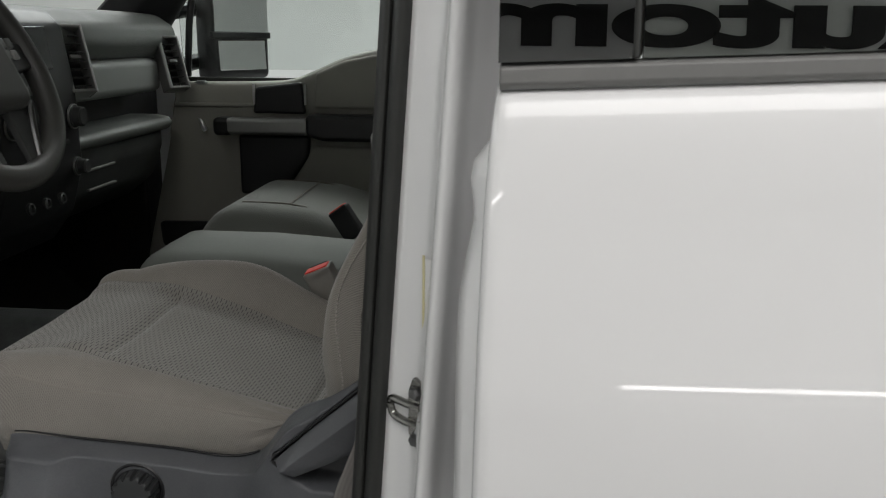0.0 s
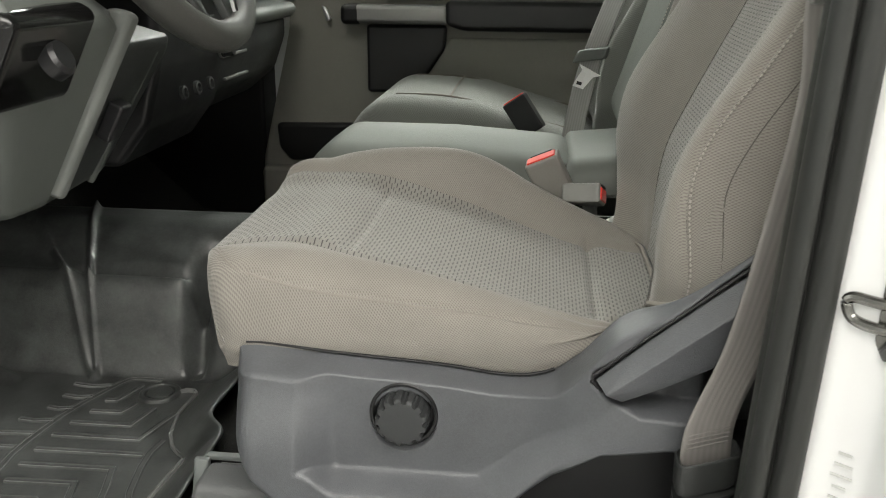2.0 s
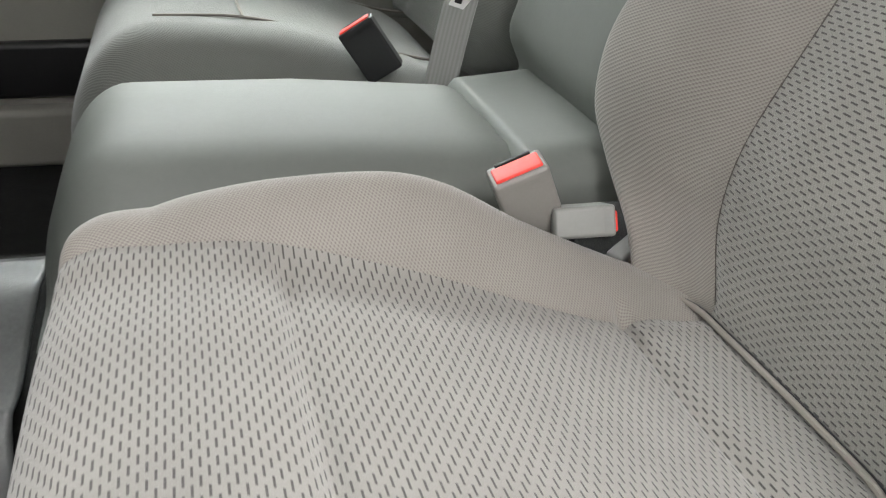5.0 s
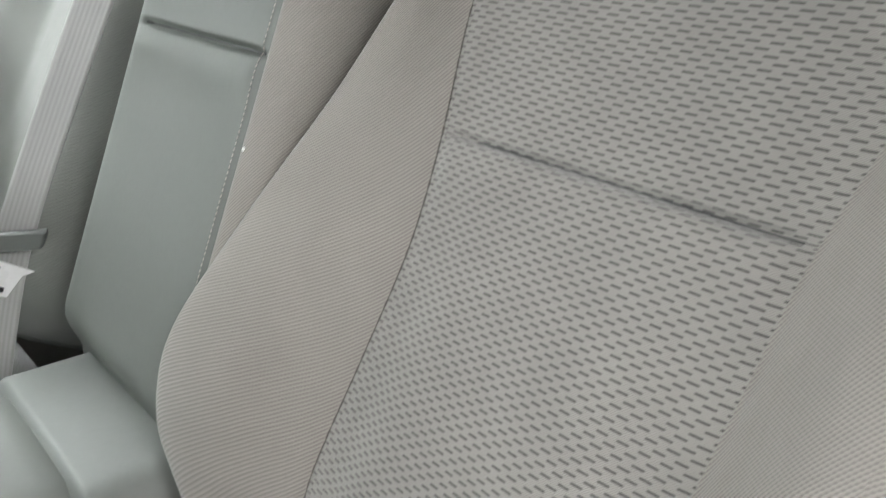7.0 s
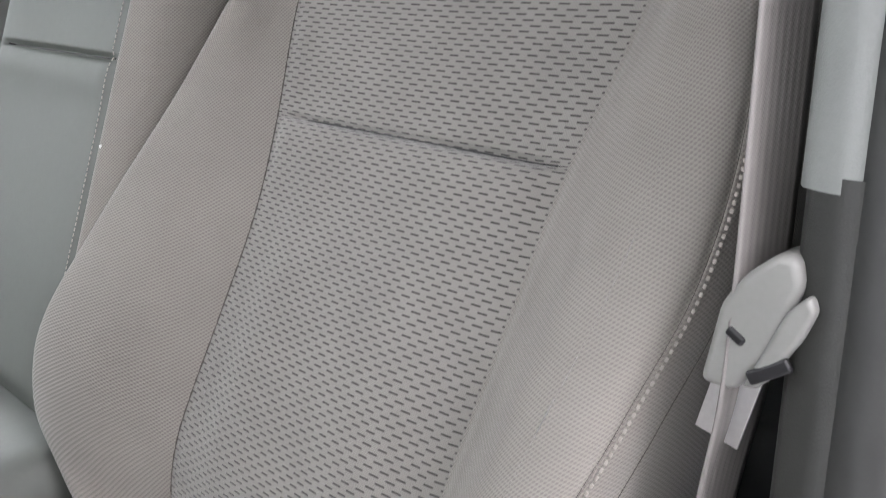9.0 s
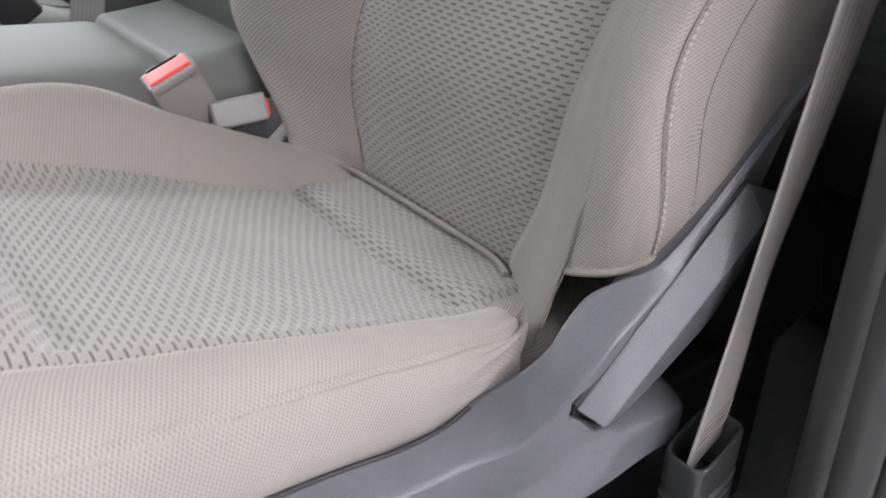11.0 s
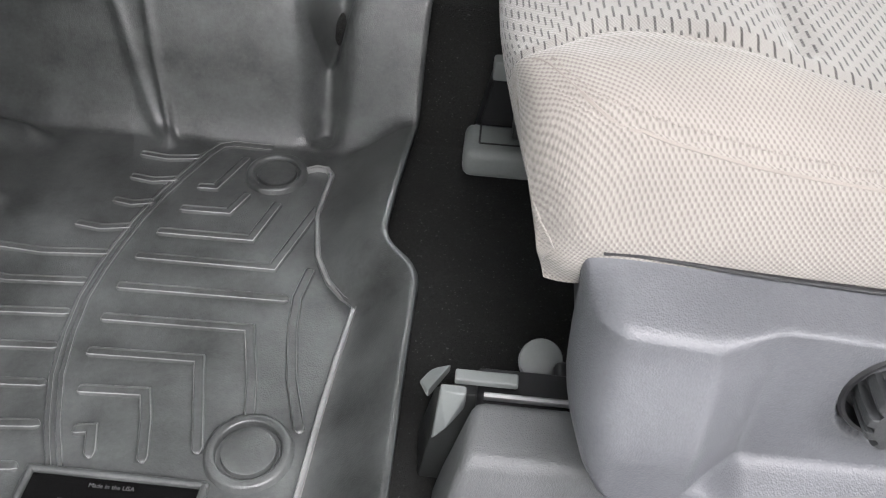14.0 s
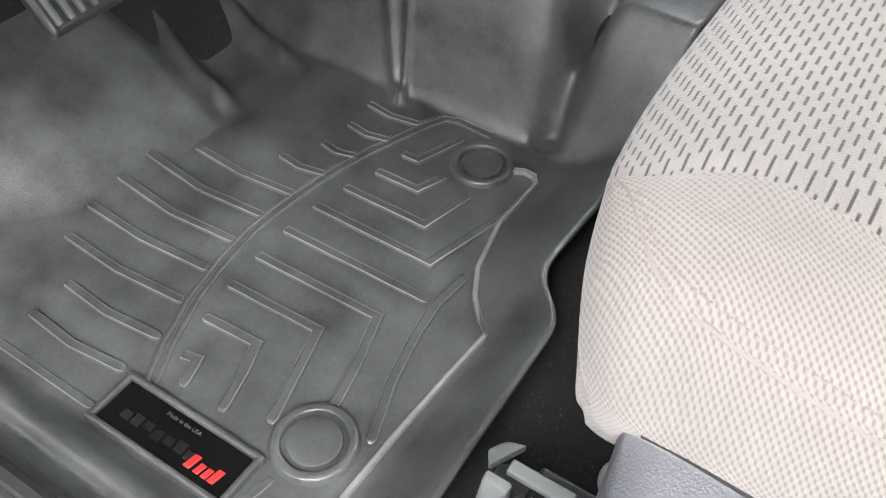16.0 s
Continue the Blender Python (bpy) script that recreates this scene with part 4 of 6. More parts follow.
def flap_row(x):
    """One line of the cloth that rolls down behind the bolster's end to the side trim."""
    zi = curve1(Z_INS, x)
    tuck = 0.034 * smooth01(-0.140, -0.166, x)
    zi -= 0.014 * smooth01(-0.158, -0.172, x)
    keys = [(1.232, zi - 0.004), (1.205, zi - 0.0015), (1.182 + 0.4 * tuck, zi - 0.004), (1.158 + 0.8 * tuck, zi - 0.016), (1.140 + tuck, zi - 0.036), (1.128 + tuck, zi - 0.062), (1.122 + tuck, 0.200)]
    return [(x, *along(keys, w)) for w in np.linspace(0, 6, 40)]


sheet("cover_flap", [flap_row(x) for x in np.linspace(-0.185, -0.055, 30)], M_TWILL, cushion, "plain tan cover flap")

# lower riser trim, floor track and its end cover
part("lower_trim", rbox((0.42, 0.05, 0.20), 0.012, Matrix.Translation((-0.09, 1.142, 0.11))), M_BLACK, seat, "black lower trim")
cov = hull([(-0.612, 1.112, 0.112), (-0.606, 1.158, 0.118), (-0.632, 1.090, 0.0), (-0.632, 1.165, 0.0), (-0.25, 1.112, 0.112), (-0.25, 1.158, 0.118), (-0.25, 1.082, 0.0), (-0.25, 1.165, 0.0)], 0.008, 3)
part("track_cover", cov, M_COVER, seat, "grey grained plastic track cover")
part("cover_lip", hull([(-0.630, 1.166, 0.112), (-0.612, 1.164, 0.112), (-0.630, 1.172, 0.112), (-0.612, 1.172, 0.112), (-0.634, 1.160, 0.062), (-0.624, 1.158, 0.080), (-0.634, 1.172, 0.06), (-0.612, 1.170, 0.09)], 0.0015, 2), M_CAP, seat, "pale grey end cap")
part("track", rbox((0.62, 0.036, 0.028), 0.003, Matrix.Translation((-0.295, 1.182, 0.086))), M_BLACK, seat, "greased black slide")
part("track_top", rbox((0.044, 0.010, 0.006), 0.0015, Matrix.Translation((-0.599, 1.184, 0.106))), M_CAP, seat, "pale grey rail end")
part("slide_rod", tube([(-0.600 + 0.06 * k, 1.172, 0.1025) for k in range(10)], 0.0028, 8), M_CHROME, seat, "bright steel rod")
part("track_foot", rbox((0.50, 0.05, 0.085), 0.006, Matrix.Translation((-0.30, 1.20, 0.045))), M_BLACK, seat)
part("track", rbox((0.58, 0.04, 0.05), 0.003, Matrix.Translation((-0.30, 1.55, 0.085))), M_STEEL, seat)
part("track_foot", rbox((0.50, 0.05, 0.085), 0.006, Matrix.Translation((-0.30, 1.55, 0.03))), M_BLACK, seat)
part("pan", rbox((0.44, 0.40, 0.05), 0.012, Matrix.Translation((-0.33, 1.37, 0.20))), M_BLACK, seat)
part("plug", lathe([(0, 0.0022), (0.012, 0.002), (0.0155, 0.0012), (0.0165, 0.0), (0.0165, -0.012)], 24, pose(-0.559, 1.226, 0.082, 35, 0, 0)), M_CAP, seat, "pale grey round plug")
inner_cap = part("inner_track_cap", rbox((0.076, 0.056, 0.034), 0.010, Matrix.Translation((-0.600, 1.535, 0.041)), 4), M_CAP, seat, "pale grey inner track end cap")
part("cap_slit", rbox((0.060, 0.0022, 0.0014), 0.0004, Matrix.Translation((-0.592, 1.524, 0.0580))), M_BLACK, inner_cap)
part("cap_slit", rbox((0.0022, 0.036, 0.0014), 0.0004, Matrix.Translation((-0.622, 1.542, 0.0580))), M_BLACK, inner_cap)
part("track_arm", hull([(-0.630, 1.560, 0.03), (-0.56, 1.560, 0.03), (-0.630, 1.60, 0.03), (-0.56, 1.60, 0.03), (-0.612, 1.552, 0.128), (-0.56, 1.552, 0.128), (-0.612, 1.585, 0.128), (-0.56, 1.585, 0.128)], 0.005, 2), M_BLACK, seat, "charcoal track bracket")
part("arm_end", rbox((0.030, 0.016, 0.022), 0.003, Matrix.Translation((-0.600, 1.545, 0.134)), 2), M_CAP, seat, "pale grey bracket end")
part("track_end", hull([(-0.644, 1.168, 0.0), (-0.600, 1.168, 0.0), (-0.648, 1.214, 0.0), (-0.600, 1.222, 0.0), (-0.628, 1.176, 0.098), (-0.600, 1.176, 0.098), (-0.636, 1.204, 0.066), (-0.600, 1.214, 0.070)], 0.003, 2), M_DARKTRIM, seat, "charcoal track end")
part("end_ear", hull([(-0.625, 1.221, 0.074), (-0.640, 1.196, 0.072), (-0.648, 1.208, 0.066), (-0.640, 1.220, 0.068), (-0.625, 1.221, 0.066), (-0.640, 1.196, 0.062), (-0.645, 1.21, 0.058)], 0.0015, 2), M_CAP, seat, "pale grey end ear")

# ---- folding centre seat ----
mid = thing("folding_seat", (-0.36, 1.81, 0.0), "smooth grey vinyl folding centre seat", "seat")


def pad(name, x0, x1, y0, y1, z0, top, material, parent, label="", round_=0.03, crown=0.006, nose=0.04):
    """An upholstered block with rounded edges and a crowned top; top gives the height along x."""
    nx, ny = 46, 36
    rows = []
    for i in range(nx + 1):
        a = math.pi * i / nx
        row = []
        for j in range(ny + 1):
            b = math.pi * j / ny
            cx, cy = -math.cos(a), -math.cos(b)
            px = math.copysign(abs(cx) ** 0.32, cx)
            py = math.copysign(abs(cy) ** 0.30, cy)
            x = (x0 + x1) / 2 + px * (x1 - x0) / 2
            y = (y0 + y1) / 2 + py * (y1 - y0) / 2
            ex = max(0.0, 1 - (min(x - x0, x1 - x) / nose)) if nose else 0
            ey = max(0.0, 1 - (min(y - y0, y1 - y) / round_))
            drop = 1 - math.sqrt(max(0.0, 1 - min(1.0, ex * ex + ey * ey)))
            t = top(x)
            z = t + crown * (1 - py * py) - drop * (t - z0)
            row.append((x, y, z))
        rows.append(row)
    return sheet(name, rows, material, parent, label)


pad("cushion", -0.655, -0.150, 1.618, 1.982, 0.22, lambda x: 0.375 - 0.012 * smooth01(-0.42, -0.2, x), M_SMOOTH, mid, "smooth grey vinyl cushion", 0.105, 0.003, 0.085)
pad("rear_strip", -0.212, -0.085, 1.640, 1.955, 0.318, lambda x: 0.364 + 0.10 * (x + 0.196), M_SMOOTH, mid, "raised grey vinyl strip", 0.045, 0.001, 0.016)


def mid_back(s, w, half=0.150, ridge=0.0):
    keys = [(-half - 0.028, -0.10), (-half - 0.034, -0.05), (-half - 0.022, -0.008), (-half + 0.004, 0.010), (-half + 0.04, 0.014), (-half * 0.3, 0.014), (half * 0.3, 0.014), (half - 0.04, 0.014), (half - 0.012, 0.012), (half + 0.010, -0.008), (half + 0.016, -0.05), (half + 0.01, -0.10)]
    y, d = along(keys, w)
    gap = s - 0.384
    if 3.2 < w < 7.6:
        d += smooth01(3.3, 3.7, w) * smooth01(7.6, 7.2, w) * (-0.013 * bell(gap, 0.0032) + 0.005 * bell(gap + 0.022, 0.022))
    d -= 0.003 * bell(w - 3.3, 0.12)
    d -= 0.035 * (1 - smooth01(0.0, 0.07, s)) ** 2 + 0.05 * smooth01(0.60, 0.70, s)
    return (-0.128 + 0.292 * s - 0.956 * d, 1.815 + y, 0.366 + 0.956 * s + 0.292 * d)


MROWS = sorted(set(np.linspace(0, 0.70, 80).round(4)) | set(np.linspace(0.35, 0.43, 50).round(4)))
mb = sheet("backrest", [[mid_back(s, w) for w in np.linspace(3.3, 11, 58)] for s in MROWS], M_SMOOTH, mid, "smooth grey vinyl backrest with one cross seam")
sheet("side_panel", [[mid_back(s, w) for w in np.linspace(0, 3.3, 30)] for s in MROWS], M_TWILL, mb, "tan woven cloth side")
part("back_core", hull([mid_back(s, w) for s in (0.03, 0.66) for w in (0, 11)] + [tuple(np.array(mid_back(s, w)) + (0.04, 0, 0)) for s in (0.0, 0.66) for w in (0, 11)], 0.01), M_DARKTRIM, mb)
part("cross_seam", tube([mid_back(0.384, w) for w in np.linspace(3.40, 7.4, 24)], 0.0012, 6), M_BLACK, mb, "dark cross seam")
part("seat_box", rbox((0.40, 0.25, 0.20), 0.02, Matrix.Translation((-0.37, 1.815, 0.12))), M_DARKTRIM, mid)
bmt = bmesh.new()
line = [Vector(mid_back(s, 3.45)) + Vector((-0.001, 0, 0.0004)) for s in np.linspace(0.02, 0.66, 120)]
for a, b in zip(line, line[1:]):
    rbox(((b - a).length * 0.6, 0.0012, 0.0010), 0.0003, Matrix.Translation((a + b) / 2) @ (b - a).to_track_quat("X", "Z").to_matrix().to_4x4(), 1, bmt)
part("stitches", bmt, M_THREAD, mb)["kind"] = "stuff"
part("tag_dot", lathe([(0, 0.0012), (0.0016, 0.001), (0.002, 0)], 10, Matrix.Translation(mid_back(0.30, 3.1)) @ pose(0, 0, 0, 0, -70, 0)), M_LABEL, mb)

# ---- passenger's seat ----
ps = thing("passenger_seat", (-0.36, 2.27, 0.0), "grey cloth passenger seat", "seat")
pad("cushion", -0.665, -0.10, 2.000, 2.545, 0.22, lambda x: 0.394 - 0.07 * smooth01(-0.46, -0.12, x), M_SMOOTH2, ps, "grey cloth cushion", 0.09, 0.0, 0.12)
for y in (2.12, 2.44):
    part("seam", tube([(x, y, 0.3945 - 0.07 * smooth01(-0.48, -0.12, x)) for x in np.linspace(-0.55, -0.14, 20)], 0.002, 6), M_PIPING, ps)
part("seam", tube([(-0.44 + 0.02 * abs(y - 2.28), y, 0.3925) for y in np.linspace(2.12, 2.44, 14)], 0.002, 6), M_PIPING, ps)


def pass_back(s, w):
    r = curve1(RIDGE, s)
    ho = curve1(INW, s)
    hn = ho - 0.060
    keys = [(-hn, -0.11), (-hn - 0.004, -0.03), (-hn + 0.016, r), (-0.15, 0.0), (0, -0.008), (0.15, 0.0), (ho - 0.016, r), (ho + 0.004, -0.03), (ho, -0.11)]
    y, d = along(keys, w)
    d -= 0.004 * (bell(w - 3, 0.1) + bell(w - 5, 0.1))
    return (BX + UX * s - UZ * d, 2.285 + y, BZ + 0.01 + UZ * s + UX * d)


sheet("backrest", [[pass_back(s, w) for w in np.linspace(0, 8, 64)] for s in np.linspace(0, 0.76, 60)], M_SMOOTH2, ps, "grey cloth backrest", thick=0.01)
part("base", rbox((0.42, 0.44, 0.20), 0.02, Matrix.Translation((-0.34, 2.28, 0.12))), M_DARKTRIM, ps)

# ---- moulded floor liner ----
liner = thing("floor_liner", (-0.9, 1.35, 0.0), "black moulded rubber floor liner with raised channels", "floor mat")
EDGE = [(1.04, -0.655), (1.14, -0.652), (1.25, -0.654), (1.34, -0.655), (1.368, -0.656), (1.385, -0.664), (1.405, -0.682), (1.425, -0.691), (1.46, -0.691), (1.52, -0.688), (1.60, -0.682), (1.70, -0.668), (1.90, -0.645)]
BORDER = [(1.04, -0.727), (1.17, -0.725), (1.28, -0.722), (1.354, -0.715), (1.369, -0.733), (1.414, -0.761), (1.475, -0.774), (1.55, -0.772), (1.65, -0.755), (1.90, -0.73)]


def liner_height(x, y):
    edge, border = curve1(EDGE, y), curve1(BORDER, y)
    lip = 0.047 * smooth01(border - 0.004, edge + 0.004, x) * (1 - smooth01(1.60, 1.66, y))
    door = 0.026 * smooth01(1.112, 1.082, y) + 0.030 * smooth01(1.058, 1.020, y) - 0.006 * bell(y - 1.068, 0.006)
    rise = smooth01(1.598, 1.66, y)
    wall = 0.165 * rise + 0.055 * smooth01(1.66, 1.80, y)
    notch = -0.095 * bell(x + 0.792 - 0.09 * (y - 1.6), 0.021) * smooth01(1.600, 1.635, y) * smooth01(1.76, 1.70, y)
    notch -= 0.022 * bell(y - 1.672 - 0.02 * smooth01(-0.83, -0.80, x), 0.012) * smooth01(-0.80, -0.84, x) * smooth01(-1.02, -0.99, x)
    up = max(0.0, y - 1.590)
    ridge = 0.014 * max(bell(x + 0.960 + 0.38 * up, 0.0055), bell(x + 0.964 + 0.95 * up, 0.0070)) * smooth01(1.575, 1.60, y)
    toe0 = -1.090 - 0.09 * smooth01(1.32, 1.17, y) - 0.07 * smooth01(1.44, 1.50, y)
    run = max(0.0, toe0 - x)
    toe = 0.55 * run * run / (run + 0.02)
    bump = 0.022 * bell(y - 1.475 + 0.25 * (x + 1.12), 0.013) * smooth01(-1.085, -1.13, x)
    bump += 0.022 * bell(y - 1.575 + 0.20 * (x + 1.12), 0.014) * smooth01(-1.075, -1.12, x)
    z = max(lip, door) + wall + notch + ridge + toe + bump
    wave = 0.0007 * noise.noise((x * 9, y * 9, 3.1))
    return max(0.0, z) + wave


rows = []
ys = np.r_[np.linspace(1.010, 1.12, 44)[:-1], np.linspace(1.12, 1.58, 110)[:-1], np.linspace(1.58, 1.70, 50)[:-1], np.linspace(1.70, 1.85, 18)]
for y in ys:
    e = curve1(EDGE, y)
    fr = np.r_[np.linspace(0, 0.12, 16)[:-1], np.linspace(0.12, 0.62, 170)[:-1], np.linspace(0.62, 1, 30)]
    rows.append([(e - f * (e + 1.52), y, liner_height(e - f * (e + 1.52), y)) for f in fr])
sheet("tray", rows, M_RUBBER, liner, "black grained rubber tray", thick=0.004, flip=True)


def channel(name, pts, width=0.0092, height=0.0046, rubbed=False):
    """A raised, round-ended bar along a line on the liner's floor."""
    pts = [Vector((a, b, 0)) for a, b in pts]
    half = width / 2
    d0, d1 = (pts[1] - pts[0]).normalized(), (pts[-1] - pts[-2]).normalized()
    line = []
    for a in (90, 60, 30):
        line.append((pts[0] + d0 * half * (1 - math.sin(radians(a))), math.cos(radians(a))))
    line.append((pts[0] + d0 * half, 1.0))
    line += [(p, 1.0) for p in pts[1:-1]]
    line.append((pts[-1] - d1 * half, 1.0))
    for a in (30, 60, 90):
        line.append((pts[-1] - d1 * half * (1 - math.sin(radians(a))), math.cos(radians(a))))
    bm = bmesh.new()
    rings = []
    for k, (p, s) in enumerate(line):
        a, b = line[max(0, k - 1)][0], line[min(len(line) - 1, k + 1)][0]
        d = (b - a).normalized()
        if 3 < k < len(line) - 4:
            e, f = (p - a).normalized(), (b - p).normalized()
            d = (e + f).normalized()
            s = s / max(0.5, d.dot(e))
        nrm = Vector((-d.y, d.x, 0))
        s = max(s, 0.03)
        rings.append([bm.verts.new((p.x + nrm.x * half * q * s, p.y + nrm.y * half * q * s, liner_height(p.x, p.y) - 0.0006 + h * height * min(1, s * 1.2))) for q, h in ((-1.12, 0), (-1.0, 0.80), (-0.84, 0.96), (-0.70, 0.60), (0.70, 0.60), (0.84, 0.96), (1.0, 0.80), (1.12, 0))])
    for A, B in zip(rings, rings[1:]):
        for j in range(7):
            bm.faces.new((A[j], A[j + 1], B[j + 1], B[j]))
    ob = part(name, bm, M_RUBBER, liner, angle=60)
    ob.data.materials.append(M_RUBBER_RIM_LIGHT)
    # rim strips, or the whole bar, carry the painted edge highlight
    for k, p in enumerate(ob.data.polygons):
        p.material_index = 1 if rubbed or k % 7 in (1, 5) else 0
    return ob


# chevrons on the seat side, evenly spaced
for k, (x0, xc, pts) in enumerate((
        (-0.918, -0.902, [(-0.894, 1.172)]), (-0.930, -0.872, [(-0.862, 1.21), (-0.852, 1.172)]), (-0.938, -0.838, [(-0.822, 1.221), (-0.812, 1.185)]),
        (-0.941, -0.804, [(-0.788, 1.262), (-0.780, 1.224)]), (-0.941, -0.777, []))):
    y = 1.196 + 0.0398 * k
    channel("channel", [(x0, y - 0.001), (xc, y + 0.002)] + pts)
channel("channel", [(-0.765, 1.400), (-0.770, 1.360), (-0.766, 1.322), (-0.755, 1.268), (-0.736, 1.214)])
for k, (x0, xc, xe, ye) in enumerate(((-0.938, -0.802, -0.776, 1.488), (-0.929, -0.833, -0.818, 1.491), (-0.917, -0.866, -0.853, 1.502), (-0.910, -0.890, -0.869, 1.562))):
    y = 1.395 + 0.0368 * k
    channel("channel", [(x0, y), (xc, y + 0.001), (xe, ye)])
# straight bars on the far side of the spine
for k, (x0, x1) in enumerate(((-1.057, -0.945), (-1.058, -0.945), (-1.104, -0.957), (-1.118, -0.964), (-1.117, -0.969), (-1.118, -0.969), (-1.091, -0.963), (-1.013, -0.955), (-0.989, -0.945), (-0.985, -0.932), (-0.988, -0.920))):
    y = 1.156 + 0.0396 * k
    channel("channel", [(x0, y), ((x0 + x1) / 2, y - 0.004), (x1, y + 0.002)], 0.0085)
# spine and border
SPINE = [(-0.917, 1.160), (-0.935, 1.198), (-0.952, 1.246), (-0.961, 1.293), (-0.965, 1.335), (-0.963, 1.374), (-0.959, 1.406), (-0.952, 1.447), (-0.941, 1.489), (-0.929, 1.522), (-0.914, 1.561), (-0.904, 1.578), (-0.890, 1.584), (-0.846, 1.583)]
for side_ in (-1, 1):
    line = []
    for k, (a, b) in enumerate(SPINE):
        (c, d), (e, f) = SPINE[max(0, k - 1)], SPINE[min(len(SPINE) - 1, k + 1)]
        n = math.hypot(e - c, f - d)
        line.append((a - side_ * 0.0042 * (f - d) / n, b + side_ * 0.0042 * (e - c) / n))
    channel("spine", line, 0.0042, 0.0040)
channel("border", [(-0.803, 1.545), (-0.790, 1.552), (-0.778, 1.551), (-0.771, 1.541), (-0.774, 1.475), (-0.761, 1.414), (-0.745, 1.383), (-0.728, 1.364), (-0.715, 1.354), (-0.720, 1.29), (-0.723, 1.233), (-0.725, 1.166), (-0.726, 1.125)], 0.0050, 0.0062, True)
channel("border", [(-1.056, 1.120), (-0.965, 1.1195), (-0.94, 1.1195)], 0.007, 0.003)
channel("border", [(-0.790, 1.112), (-0.783, 1.135), (-0.780, 1.150)], 0.007, 0.003)

# anchor posts
for px, py, r in ((-0.831, 1.537, 0.0315), (-0.772, 1.191, 0.0335)):
    z = liner_height(px, py)
    ring = part("post_ring", lathe([(r * 0.78, -0.001), (r * 0.79, 0.0046), (r * 0.84, 0.0062), (r * 0.97, 0.0062), (r * 1.04, 0.0046), (r * 1.08, -0.001)], 48, Matrix.Translation((px, py, z))), M_RUBBER, liner, angle=60)
    part("post_cap", lathe([(0, 0.0052), (r * 0.58, 0.0050), (r * 0.65, 0.0042), (r * 0.67, 0.0008), (r * 0.68, -0.001)], 48, Matrix.Translation((px, py, z))), M_RUBBER, ring, "round anchor post cap")

# badge plate
bx0, bx1, by0, by1 = -0.930, -0.800, 1.1145, 1.1535
badge = part("badge", rbox((bx1 - bx0, by1 - by0, 0.004), 0.001, Matrix.Translation(((bx0 + bx1) / 2, (by0 + by1) / 2, 0.0022))), M_BADGE, liner, "gloss black plate with worn print and red lettering shapes")
fr = bmesh.new()
for cx, cy, sx, sy in (((bx0 + bx1) / 2, by0 - 0.003, bx1 - bx0 + 0.014, 0.006), ((bx0 + bx1) / 2, by1 + 0.003, bx1 - bx0 + 0.014, 0.006), (bx0 - 0.003, (by0 + by1) / 2, 0.006, by1 - by0 + 0.012), (bx1 + 0.003, (by0 + by1) / 2, 0.006, by1 - by0 + 0.012)):
    rbox((sx, sy, 0.0095), 0.0026, Matrix.Translation((cx, cy, 0.0026)), 3, fr)
part("badge_frame", fr, M_RUBBER, badge)
# red shapes, and bars where the print has worn away
for dx, w, h in ((0.0, 0.0080, 0.0125), (0.0088, 0.0068, 0.0090), (0.0164, 0.0064, 0.0090), (0.0238, 0.0076, 0.0125)):
    slant = Matrix(((1, 0.20, 0, -0.838 + dx), (0, 1, 0, 1.1205 + h / 2), (0, 0, 1, 0.0044), (0, 0, 0, 1)))
    part("red_shape", rbox((w * 0.80, h, 0.0012), 0.0004, slant, 1), M_BADGERED, badge)
for k in range(7):
    part("worn_bar", rbox((0.0085, 0.0075 + 0.002 * (k % 2), 0.0008), 0.0003, Matrix.Translation((-0.910 + 0.0112 * k, 1.1285 + 0.001 * (k % 3), 0.0043)), 1), M_BADGEDIM, badge)
lettering("small_print", "Made in the USA", 0.0052, pose(-0.884, 1.1455, 0.0043, 0, 0, 0), M_DIMPRINT, badge, depth=0.0002)

# seat the whole liner in the footwell
fit = Matrix.Translation((-0.932, 1.095, 0)) @ Matrix.Diagonal((0.970, 0.960, 1, 1)) @ Matrix.Translation((0.932, -1.113, 0))
spread = Matrix.Translation((0.002, 1.04, 0)) @ Matrix.Diagonal((1, 1.027, 1, 1)) @ Matrix.Translation((0, -1.04, 0))
for ob in liner.children_recursive:
    ob.data.transform(fit if ob.name.startswith("tray") else spread @ fit)

# ---- belts and buckles ----
belt = thing("driver_seat_belt", (-0.1, 1.05, 0.2), "grey woven driver seat belt hanging from the pillar", "seat belt")
ribbon([(-0.0875, 1.045, 0.215), (-0.087, 1.040, 0.268), (-0.059, 1.048, 0.348), (-0.038, 1.045, 0.462), (-0.026, 1.039, 0.564), (-0.032, 1.030, 0.645), (-0.018, 1.040, 0.80), (0.0, 1.055, 0.95), (0.02, 1.07, 1.12)],
       [(1, 0.12, 0.28), (1, 0.14, 0.28), (0.98, 0.20, 0.22), (1, 0.06, 0.15), (1, -0.06, 0.12), (1, -0.10, 0.12), (1, -0.15, 0.1), (1, -0.15, 0.1), (1, -0.15, 0.1)], 0.047, material=M_BELT, parent=belt)
st3 = bmesh.new()
for k in range(4):
    rbox((0.038, 0.0006, 0.0012), 0.0002, pose(-0.0890 + 0.0004 * k, 1.0395, 0.244 + 0.0045 * k, 0, -15, 6), 1, st3)
part("sewn_end", st3, M_BELT, belt)
bm = bmesh.new()
rings = []
levels = [(0.200, -0.005), (0.226, -0.004), (0.232, -0.002), (0.233, 0.0), (0.231, 0.0015), (0.205, 0.0015)]
